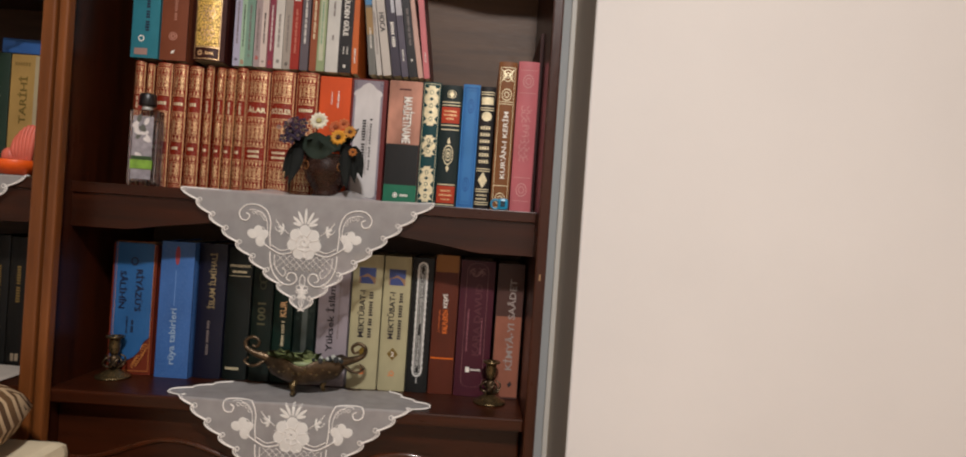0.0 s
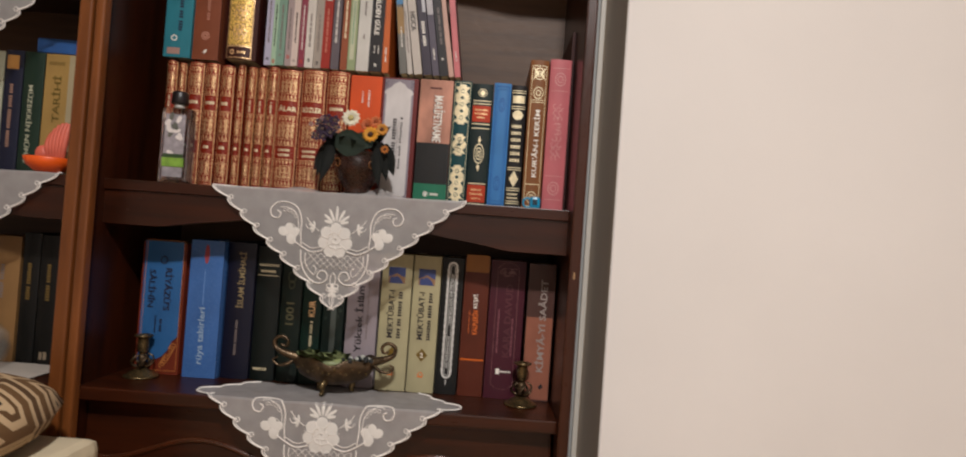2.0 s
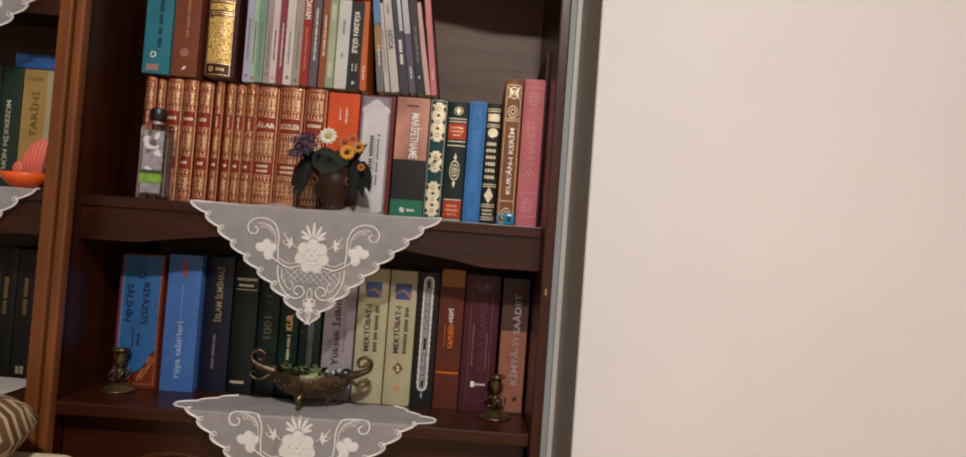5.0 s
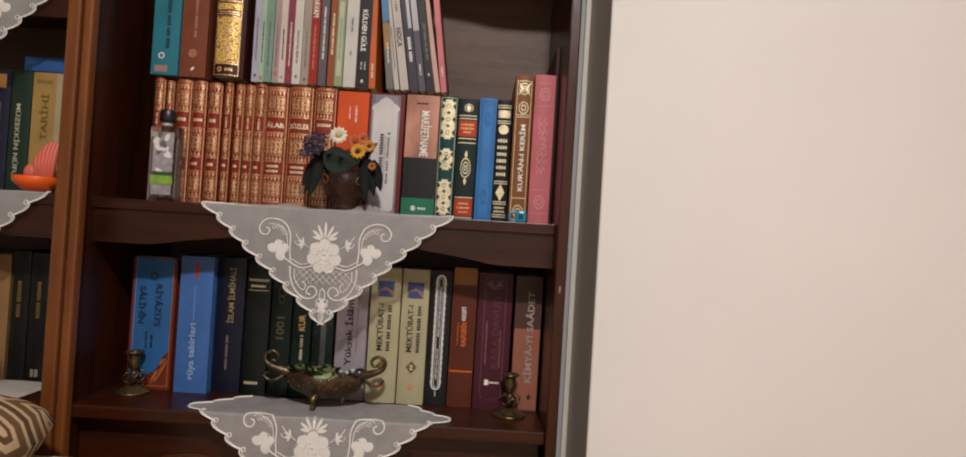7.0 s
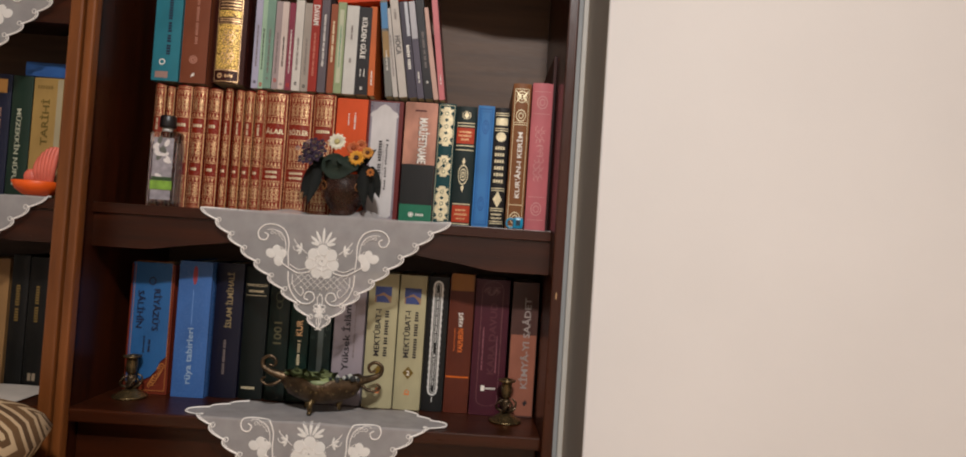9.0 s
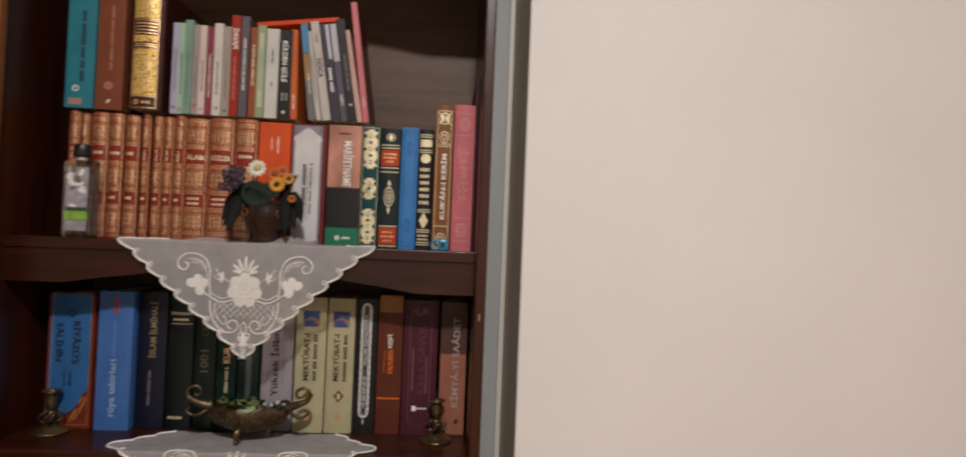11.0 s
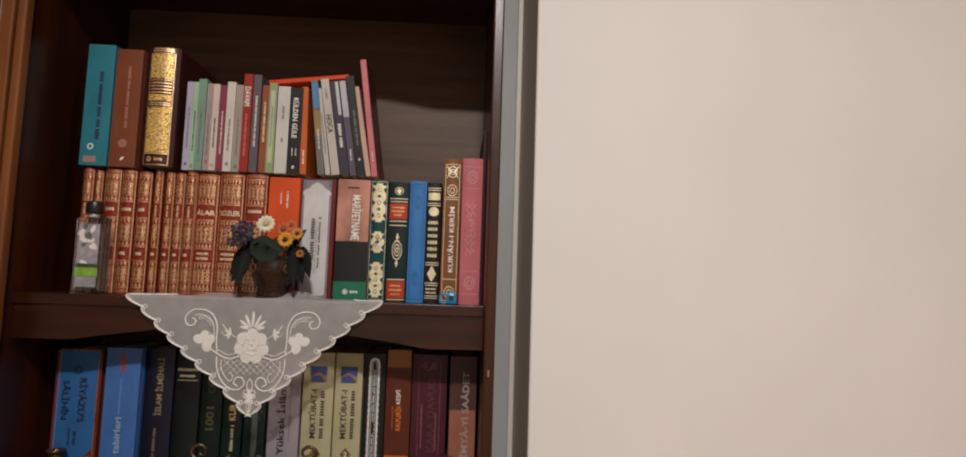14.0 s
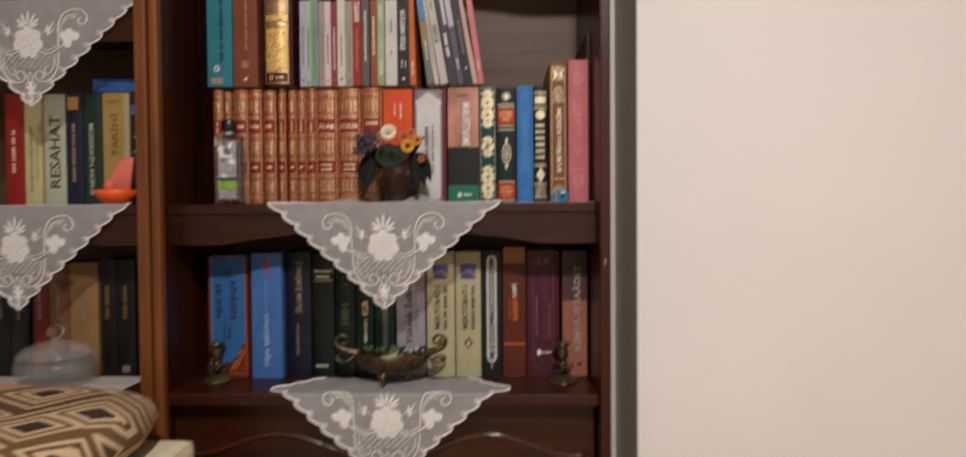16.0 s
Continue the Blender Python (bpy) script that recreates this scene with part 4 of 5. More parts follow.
part("cover", box(-0.052, 0.052, -0.075, 0.075, 0, 0.003, 0.0008, box(-0.052, 0.052, -0.075, 0.075, 0.024, 0.027, 0.0008, box(-0.052, 0.052, -0.075, -0.072, 0.003, 0.024))), bound(52, 96, 160), lying)
part("page_block", box(-0.050, 0.050, -0.0718, 0.073, 0.0031, 0.0239), paper, lying)

# -- its lower row
for a, b, h, c, s in ((-0.834, -0.797, 0.232, (24, 24, 26), "black hardback in the lower row"), (-0.795, -0.758, 0.228, (30, 32, 34), "black hardback with grey print"), (-0.748, -0.717, 0.224, (110, 34, 28), "dark red hardback in the lower row"),
                      (-0.714, -0.672, 0.236, (120, 80, 48), "brown hardback in the lower row"), (-0.670, -0.611, 0.240, (150, 112, 70), "thick beige hardback in the lower row"), (-0.606, -0.574, 0.248, (17, 16, 14), "black hardback with gold print"), (-0.572, -0.534, 0.246, (18, 17, 15), "black hardback with small white emblem")):
    ob, sp = book(a, b, 0.092, LOW, h - 0.004, bound(*c), s, 0.16, 0.003)
    part("title", bars(sp, 0.12, 0.19, 0, 0.010, R), bound(128, 102, 54) if "gold" in s or "white" in s else grey_ink, ob)
    if "white" in s:
        em = bmesh.new()
        poly(sp, [(-0.007, 0.010), (-0.001, 0.010), (-0.001, 0.024), (-0.007, 0.024)], em), poly(sp, [(0.001, 0.010), (0.007, 0.010), (0.007, 0.024), (0.001, 0.024)], em)
        part("emblem", em, bound(150, 132, 110), ob)

# -- its upper shelf
UP = 1.587
for a, b, h, c, s in ((-0.700, -0.668, 0.17, (110, 104, 100), "grey booklet on the upper shelf"), (-0.645, -0.625, 0.19, (96, 88, 84), "dark grey booklet on the upper shelf"), (-0.612, -0.592, 0.20, (196, 128, 110), "salmon booklet on the upper shelf"), (-0.591, -0.578, 0.20, (206, 92, 50), "orange booklet on the upper shelf"),
                      (-0.576, -0.560, 0.21, (200, 190, 180), "off-white booklet on the upper shelf"), (-0.558, -0.546, 0.205, (110, 40, 44), "dark red booklet on the upper shelf"), (-0.545, -0.532, 0.20, (170, 150, 140), "beige booklet on the upper shelf")):
    ob, sp = book(a, b, 0.085, UP, h, bound(*c), s, 0.14, 0, 0.0015)
    part("title", bars(sp, 0.05, 0.14, 0, (b - a) * 0.35, R), white_ink, ob)


# ---------------------------------------------------------------- embroidered doilies
W, H = 0.2165, 0.2030
organza_cloth = organza("sheer_organza", rgb(214, 210, 209), 0.51)
thread = surface("white_embroidery", rgb(244, 238, 232), 0.55, 0, 0.06, 300.0, (1, 1, 1), 0.3, 1500.0)

satin = organza("satin_stitch_thread", rgb(250, 246, 240), 0.88)


def scallop(v, n=9):
    """How far the edge bulges at v, from 0 at the fold to 1 at the tip."""
    return 0.0100 * abs(math.sin(math.pi * n * v)) ** 0.8


def doily(x, z, label, flap=0.064, over=0.004, y=-0.0068, wide=1.0, rumple=0.0):
    """A square of sheer cloth laid corner down over a shelf's front edge. over: how far its widest line lies behind the edge."""
    ob = thing("doily", pose(x, y, z) @ Matrix.Diagonal((wide, 1, 1, 1)), label, "doily", "embroidered doilies")

    def at(u, v, lift=0.0011):
        """The place u across and v along the cloth (0 at the widest line, below 0 towards the hanging corner)."""
        s = -v
        if s < over:
            puff = 0.015 * math.exp(-((u - 0.064) / 0.026) ** 2) + 0.007 * math.exp(-((u + 0.075) / 0.03) ** 2)
            return (u, over - s, 0.0022 + lift + 0.0007 * math.sin(u * 40 + s * 60) + rumple * puff * min(1.0, (over - s) / 0.03))
        drop = s - over
        return (u, -0.003 * math.sin(drop * 26) - 0.0022 * math.sin(u * 34 + x * 9) * min(1, drop / 0.06) - lift, 0.0012 - drop)

    def half(t):
        return W * (1 - t) + scallop(t) - 0.0055 * min(1.0, abs(t) * 7)

    bm = bmesh.new()
    cols = 26
    strip = []
    for j in range(-12, 73):
        t = j / 72 if j >= 0 else flap / H * j / 12
        q = half(t) if t >= 0 else half(-t * 0.9)
        strip.append([bm.verts.new(at(q * (2 * i / cols - 1), -t * H, 0)) for i in range(cols + 1)])
    for a, b in zip(strip, strip[1:]):
        for i in range(cols):
            f = bm.faces.new((a[i], a[i + 1], b[i + 1], b[i]))
            f.smooth = True
    part("cloth", bm, organza_cloth, ob, "sheer grey-white organza")

    cord = bmesh.new()
    for s in (-1, 1):
        tube([at(s * half(j / 144), -j / 144 * H, 0.0002) for j in range(145)], 0.0011, cord, 5)
        tube([at(s * (half(j / 144) - 0.0038), -j / 144 * H, 0.0002) for j in range(3, 140)], 0.0006, cord, 4)
        tube([at(s * half(flap * k / 48 / H * 0.9), flap * k / 48, 0.0004) for k in range(49)], 0.0015, cord, 5)
        for k in range(1, 9):
            t = k / 9
            c = (s * (half(t) - 0.0045), -t * H)
            tube([at(c[0] + 0.0036 * math.cos(a * 0.7), c[1] + 0.0036 * math.sin(a * 0.7)) for a in range(9)], 0.0008, cord, 4, True)
    tagged(part("border", cord, thread, ob, "scalloped white corded edge"), kind="stuff")

    em = bmesh.new()
    sat = bmesh.new()

    def line(pts, r=0.0009, mirror=True):
        for s in ((-1, 1) if mirror else (1,)):
            tube([at(s * p.x, p.y * 1.045) for p in smooth_line([(u, v, 0) for u, v in pts], 5)], r * 0.85, em, 5)

    def petal(u, v, a, n, w, mirror=True):
        """A satin-stitched petal at (u, v), n long and w wide, pointing along a."""
        for s in ((-1, 1) if mirror else (1,)):
            rim = []
            for k in range(12):
                p, q = (0.5 - 0.5 * math.cos(2 * math.pi * k / 12)) * n, 0.5 * w * math.sin(2 * math.pi * k / 12)
                rim.append((s * (u + p * math.cos(a) - q * math.sin(a)), v + p * math.sin(a) + q * math.cos(a)))
            cu, cv = sum(p[0] for p in rim) / 12, sum(p[1] for p in rim) / 12
            top = sat.verts.new(at(cu, cv * 1.045, 0.0014))
            ring_ = [sat.verts.new(at(p[0], p[1] * 1.045, 0.0006)) for p in rim]
            for k in range(12):
                f = sat.faces.new((ring_[k], ring_[(k + 1) % 12], top))
                f.smooth = True

    # the rose and its crown of leaves
    for k in range(7):
        a = math.radians(90 + 360 / 7 * k)
        petal(0.010 * math.cos(a), -0.081 + 0.009 * math.sin(a), a, 0.0205, 0.0205, False)
    for k in range(5):
        a = math.radians(54 + 72 * k)
        petal(0.001 * math.cos(a), -0.080 + 0.001 * math.sin(a), a, 0.012, 0.012, False)
    tube([at((0.0015 + 0.0011 * q) * math.cos(q * 0.8), -0.0836 + (0.0015 + 0.0011 * q) * math.sin(q * 0.8), 0.0022) for q in range(16)], 0.0005, em, 4)
    for k in range(7):
        a = math.radians(90 + 360 / 7 * (k + 0.5))
        tube([at(0.010 * math.cos(a) + 0.019 * q * math.cos(a), -0.0846 + 0.009 * math.sin(a) + 0.019 * q * math.sin(a), 0.0017) for q in (0, 0.33, 0.66, 1)], 0.0006, em, 4)
    for a, n in ((90, 0.027), (116, 0.024), (64, 0.024), (142, 0.021), (38, 0.021), (166, 0.015), (14, 0.015)):
        petal(0.007 * math.cos(radians(a)), -0.054 + 0.003 * math.sin(radians(a)), radians(a), n, 0.0050, False)
    # buds at the sides
    for a in (30, 90, 150):
        petal(0.080 + 0.002 * math.cos(radians(a)), -0.077 + 0.002 * math.sin(radians(a)), radians(a), 0.018, 0.015)
    petal(0.079, -0.074, radians(-110), 0.019, 0.016)
    line([(0.072, -0.088), (0.066, -0.074), (0.070, -0.062), (0.080, -0.058)], 0.0006)
    line([(0.020, -0.098), (0.040, -0.102), (0.058, -0.094), (0.070, -0.086)], 0.0013)
    line([(0.024, -0.092), (0.040, -0.096), (0.056, -0.088)], 0.0009)
    # tall scrolls
    line([(0.058, -0.092), (0.060, -0.070), (0.060, -0.050), (0.068, -0.032), (0.084, -0.024), (0.102, -0.025), (0.113, -0.036), (0.110, -0.048), (0.100, -0.050), (0.096, -0.042), (0.102, -0.038)], 0.0013)
    line([(0.064, -0.072), (0.066, -0.050), (0.074, -0.037), (0.088, -0.032), (0.098, -0.033)], 0.0008)
    for u, v in ((0.070, -0.046), (0.075, -0.040), (0.082, -0.037), (0.089, -0.037)):
        line([(u + 0.0026 * math.cos(k * 0.9), v + 0.0026 * math.sin(k * 0.9)) for k in range(8)], 0.0006)
    # small sprigs
    for a, n in ((150, 0.012), (200, 0.010), (100, 0.011), (240, 0.010)):
        petal(0.037, -0.062, radians(180 - a), n, 0.004)
    line([(0.028, -0.068), (0.038, -0.060), (0.047, -0.052), (0.051, -0.046)], 0.0008)
    line([(0.040, -0.064), (0.048, -0.064), (0.052, -0.058)], 0.0007)
    # the basket with its lattice
    line([(0.058, -0.100), (0.057, -0.118), (0.050, -0.136), (0.036, -0.150), (0.020, -0.152), (0.010, -0.143), (0.014, -0.133), (0.024, -0.133), (0.028, -0.142), (0.021, -0.146)], 0.0013)
    line([(0.050, -0.104), (0.050, -0.118), (0.044, -0.130), (0.034, -0.139), (0.030, -0.130), (0.036, -0.124)], 0.0009)
    line([(0.0, -0.162), (0.004, -0.150), (0.004, -0.140), (0.0, -0.134)], 0.001)
    for k in range(8):
        u = -0.046 + k * 0.0115
        tube([at(u + 0.026 * q / 4, -0.108 - 0.026 * q / 4) for q in range(5)], 0.0004, em, 4)
        tube([at(-u - 0.026 * q / 4, -0.108 - 0.026 * q / 4) for q in range(5)], 0.0004, em, 4)
    # the clover and stem over the tip
    for a in (45, 135, 225, 315):
        petal(0, -0.166, radians(a), 0.011, 0.006, False)
        c, d = 0.0075 * math.cos(radians(a)), 0.0045 * math.sin(radians(a))
        tube([at(c + 0.005 * math.cos(k * 0.7), -0.166 + d + 0.0035 * math.sin(k * 0.7)) for k in range(9)], 0.0008, em, 4, True)
    line([(0.0, -0.150), (0.0, -0.170), (0.001, -0.190)], 0.001, False)
    line([(0.0, -0.192), (0.004, -0.180), (0.002, -0.172)], 0.0008)
    tagged(part("satin_stitch", sat, satin, ob, "dense satin-stitched petals"), kind="stuff")
    tagged(part("embroidery", em, thread, ob, "white satin-stitched rose, scrolls and basket"), kind="stuff")
    return ob


doily(-0.001, SHELF, "sheer white embroidered doily hanging over the shelf edge", rumple=1.0)
doily(0.008, LOW, "sheer white embroidered doily over the lower shelf edge", 0.080, 0.034, -0.0385, 1.035)
doily(-0.703, SHELF, "sheer white embroidered doily hanging beside the neighbouring bay")
doily(-0.668, UP, "sheer white embroidered doily on the upper shelf", 0.07)

runner = thing("cloth_runner", pose(0, 0, LOW), "pale grey cloth runner lying on the low shelf", "cloth")
bm = bmesh.new()
cols = [[bm.verts.new((-1.18 + 0.682 * i / 30, y, z + 0.0006 * math.sin(i))) for y, z in ((0.082, 0.003), (0.03, 0.003), (-0.035, 0.003), (-0.0385, 0.0), (-0.0395, -0.03))] for i in range(31)]
for a, b in zip(cols, cols[1:]):
    for i in range(4):
        bm.faces.new((a[i], a[i + 1], b[i + 1], b[i])).smooth = True
part("cloth", bm, surface("grey_white_linen", rgb(176, 166, 156), 0.8, 0, 0.08, 40, (1, 1, 1), 0.3, 900), runner)


# ---------------------------------------------------------------- things on the shelves
def bottle():
    """A flat clear cologne bottle with a flowery label and a black cap."""
    ob = thing("cologne_bottle", pose(-0.311, 0.043, SHELF, 0, 0, 4), "clear flat cologne bottle with floral label and black cap", "bottle")
    part("glass_body", box(-0.0265, 0.0265, -0.012, 0.012, 0, 0.136, 0.005), glass("clear_bottle_glass", (0.93, 0.93, 0.98, 1), 0.04), ob)
    part("liquid", box(-0.0215, 0.0215, -0.0075, 0.0075, 0.006, 0.118, 0.003), glass("pale_cologne", (0.86, 0.84, 0.9, 1), 0.02), ob)
    part("neck", lathe([(0.009, 0.1362), (0.009, 0.143)], 20), silver, ob)
    part("cap", lathe([(0.0135, 0.1435), (0.0145, 0.145), (0.0135, 0.163), (0.012, 0.1655)], 28), surface("black_cap_plastic", rgb(26, 22, 24), 0.35), ob, "black plastic cap")
    rng = random.Random(3)
    lab = part("label", box(-0.0175, 0.0175, -0.0128, -0.0122, 0.012, 0.124), surface("label_lilac_grey", rgb(150, 143, 148), 0.5, 0, 0.35, 70), ob, "lilac-grey label with pale petals")
    for k in range(12):
        bm = bmesh.new()
        u, v, a = rng.uniform(-0.013, 0.014), rng.uniform(0.052, 0.120), rng.uniform(0, 3)
        bm.faces.new([bm.verts.new((u + 0.0075 * math.cos(q) * math.cos(a) - 0.004 * math.sin(q) * math.sin(a), -0.0132 - 0.00005 * k, v + 0.0075 * math.cos(q) * math.sin(a) + 0.004 * math.sin(q) * math.cos(a))) for q in [i * math.pi / 5 for i in range(10)]])
        part("petal", bm, surface("label_petal_white", rgb(216, 208, 204), 0.5) if k % 3 else surface("label_petal_shade", rgb(92, 92, 84), 0.5), lab)
    part("green_band", box(-0.0185, 0.0195, -0.0140, -0.0136, 0.030, 0.046), surface("label_green", rgb(122, 160, 58), 0.5, 0, 0.3, 90), lab, "leaf-green band")
    part("dark_band", box(-0.0165, 0.0175, -0.0140, -0.0136, 0.0465, 0.053), surface("label_dark_green", rgb(46, 70, 34), 0.5), lab)


bottle()


def flower_pot():
    """A small brown glazed pot with artificial flowers."""
    ob = thing("flower_pot", pose(0.011, 0.024, SHELF + 0.003), "brown glazed pot of artificial flowers on the doily", "flower pot")
    glaze = surface("brown_glaze", rgb(40, 18, 11), 0.26, 0, 0.5, 40, (1, 1, 1), 0.2, 300)
    pot = part("pot", lathe([(0.023, 0), (0.0245, 0.003), (0.0215, 0.008), (0.027, 0.016), (0.036, 0.030), (0.0415, 0.045), (0.0420, 0.056), (0.0395, 0.064), (0.0405, 0.069), (0.0425, 0.072), (0.041, 0.074), (0.036, 0.070), (0.034, 0.055)], 36, None, (0.011, 0, 0)), glaze, ob, "dark brown glazed pot")
    for s in (-1, 1):
        sw = bmesh.new()
        tube([(0.011 + 0.030 * s + 0.008 * s * math.cos(a) * (1 - a / 9), -0.0300 + 0.004 * math.cos(a), 0.050 + 0.011 * math.sin(a) * (1 - a / 9)) for a in [k * 0.45 for k in range(16)]], 0.0008, sw, 5)
        part("swirl", sw, surface("ochre_slip", rgb(128, 82, 36), 0.4), pot, "ochre painted swirl")
    rng = random.Random(11)
    dark_leaf = surface("dark_leaf", rgb(17, 20, 15), 0.75, 0, 0.3, 60)
    leaf_green = surface("grey_green_leaf", rgb(42, 56, 43), 0.6, 0, 0.3, 60)

    def leaf(p, d, n, w, material, name="leaf", curl=0.3):
        bm = bmesh.new()
        d = Vector(d).normalized()
        s = d.cross(Vector((0, 1, 0.2))).normalized()
        up = s.cross(d)
        rows = []
        for i in range(8):
            t = i / 7
            c = Vector(p) + d * n * t + up * (-curl * n * t * t)
            q = w * math.sin(math.pi * (0.08 + 0.92 * t) ** 0.8) * 0.5
            rows.append([bm.verts.new(c - s * q + up * q * 0.25), bm.verts.new(c), bm.verts.new(c + s * q + up * q * 0.25)])
        for a, b in zip(rows, rows[1:]):
            for k in (0, 1):
                bm.faces.new((a[k], a[k + 1], b[k + 1], b[k])).smooth = True
        bmesh.ops.solidify(bm, geom=bm.faces[:], thickness=0.0006)
        part(name, bm, material, ob)

    for s in (-1, 1):
        for k in range(3):
            leaf((0.007 + s * (0.036 + 0.006 * k), -0.028 + 0.012 * k, 0.092), (s * (0.17 + 0.11 * k), -0.20, -1), 0.082 - 0.010 * k, 0.022, dark_leaf, "hanging_leaf", 0.05)
    leaf((-0.022, -0.046, 0.086), (1, -0.10, -0.12), 0.060, 0.046, leaf_green, "broad_leaf", 0.0)
    leaf((0.010, -0.043, 0.088), (1, -0.1, 0.08), 0.034, 0.030, leaf_green, "broad_leaf", 0.05)
    for k in range(14):
        a = rng.uniform(0, math.pi * 2)
        leaf((0.02 * math.cos(a), 0.02 * math.sin(a), 0.085), (math.cos(a), math.sin(a) * 0.9 - 0.2, rng.uniform(0.3, 0.9)), rng.uniform(0.035, 0.06), 0.02, dark_leaf if k % 3 else leaf_green)

    def bloom(x, y, z, r, petals, colour, core, name, rings=1, tilt=0.9):
        m = surface(name + "_petal", colour, 0.6, 0, 0.25, 80)
        fl = new(name)
        fl.parent = ob
        fl.matrix_local = look((x, y, z), (x - 0.15 * (0 - x), y + 1, z - 0.25))
        bm = bmesh.new()
        for q in range(rings):
            for k in range(petals):
                a = 2 * math.pi * (k + 0.5 * q) / petals
                w = math.pi / petals * 0.95
                z0 = -0.001 * q
                vs = [bm.verts.new((rr * math.cos(a + o), rr * math.sin(a + o), zz + z0)) for rr, o, zz in ((r * 0.2, -w * 0.6, 0), (r * 0.7, -w, 0.003), (r * (1 - 0.15 * q), 0, 0.0005), (r * 0.7, w, 0.003), (r * 0.2, w * 0.6, 0))]
                bm.faces.new(vs)
        bmesh.ops.solidify(bm, geom=bm.faces[:], thickness=0.0006)
        me = bpy.data.meshes.new(name)
        bm.to_mesh(me), bm.free()
        me.materials.append(m)
        fl_m = new("petals", me)
        fl_m.parent = fl
        tagged(fl_m, kind="stuff")
        c = bmesh.new()
        bmesh.ops.create_uvsphere(c, u_segments=10, v_segments=6, radius=r * 0.3, matrix=Matrix.Translation((0, 0, 0.002)) @ Matrix.Diagonal((1, 1, 0.6, 1)))
        part("flower_centre", c, surface(name + "_core", core, 0.8), fl)

    bloom(0.000, -0.036, 0.128, 0.017, 12, rgb(214, 208, 186), rgb(176, 164, 110), "white_daisy", 2)
    bloom(0.037, -0.044, 0.101, 0.015, 12, rgb(206, 142, 36), rgb(62, 34, 18), "sunflower", 2)
    bloom(0.053, -0.030, 0.113, 0.012, 10, rgb(196, 134, 56), rgb(84, 46, 22), "sunflower", 2)
    bloom(0.061, -0.034, 0.078, 0.008, 8, rgb(186, 112, 48), rgb(84, 46, 22), "orange_flower")
    bloom(0.027, -0.026, 0.120, 0.014, 8, rgb(186, 92, 48), rgb(140, 64, 28), "orange_flower", 2)
    bloom(0.040, -0.024, 0.127, 0.011, 8, rgb(190, 106, 64), rgb(140, 64, 28), "orange_flower", 2)
    for x, y, z in ((-0.034, -0.042, 0.104), (-0.047, -0.036, 0.098), (-0.026, -0.042, 0.114), (-0.052, -0.028, 0.112), (-0.040, -0.034, 0.119), (-0.062, -0.028, 0.100), (-0.031, -0.030, 0.128), (-0.058, -0.022, 0.124), (-0.045, -0.024, 0.131)):
        bloom(x + 0.002, y, z - 0.005, 0.0102, 5, rgb(46, 32, 54), rgb(84, 70, 60), "purple_violet")
    for x, z in ((-0.066, 0.112), (-0.048, 0.124)):
        bloom(x, -0.04, z, 0.0046, 5, rgb(150, 124, 136), rgb(150, 120, 60), "pale_violet")


flower_pot()

brass = surface("antique_brass", rgb(112, 94, 64), 0.28, 0.8, 0.5, 60, (1, 1, 1), 0.4, 260)
brass_dark = surface("tarnished_brass", rgb(88, 72, 54), 0.32, 0.75, 0.5, 60, (1, 1, 1), 0.5, 260)


def candle_holder(x, y, turn):
    ob = thing("candle_holder", pose(x, y, LOW, 0, 0, turn), "small antique brass candle holder with a leafy stem", "candle holder", "candle holders")
    part("base", lathe([(0.028, 0), (0.0300, 0.0015), (0.0295, 0.0035), (0.024, 0.005), (0.021, 0.008), (0.014, 0.012), (0.008, 0.016)], 36), brass, ob)
    part("stem", lathe([(0.006, 0.0162), (0.008, 0.021), (0.0055, 0.027), (0.008, 0.034), (0.0055, 0.041)], 24), brass_dark, ob)
    part("cup", lathe([(0.0055, 0.0412), (0.0085, 0.046), (0.0098, 0.056), (0.0095, 0.068), (0.0105, 0.071), (0.0155, 0.073), (0.016, 0.0755), (0.010, 0.076), (0.008, 0.070), (0.007, 0.052)], 28), brass, ob)
    for k in range(5):
        a = k * 1.256
        bm = bmesh.new()
        tube(smooth_line([(0.006 * math.cos(a), 0.006 * math.sin(a), 0.018), (0.017 * math.cos(a), 0.017 * math.sin(a), 0.024), (0.018 * math.cos(a + 0.5), 0.018 * math.sin(a + 0.5), 0.035), (0.010 * math.cos(a + 0.9), 0.010 * math.sin(a + 0.9), 0.041)], 5), 0.0024, bm, 6, False, lambda t: 1.2 - 0.7 * t)
        part("scroll_leaf", bm, brass_dark, ob)


candle_holder(-0.351, 0.060, 0)
candle_holder(0.337, 0.056, 40)


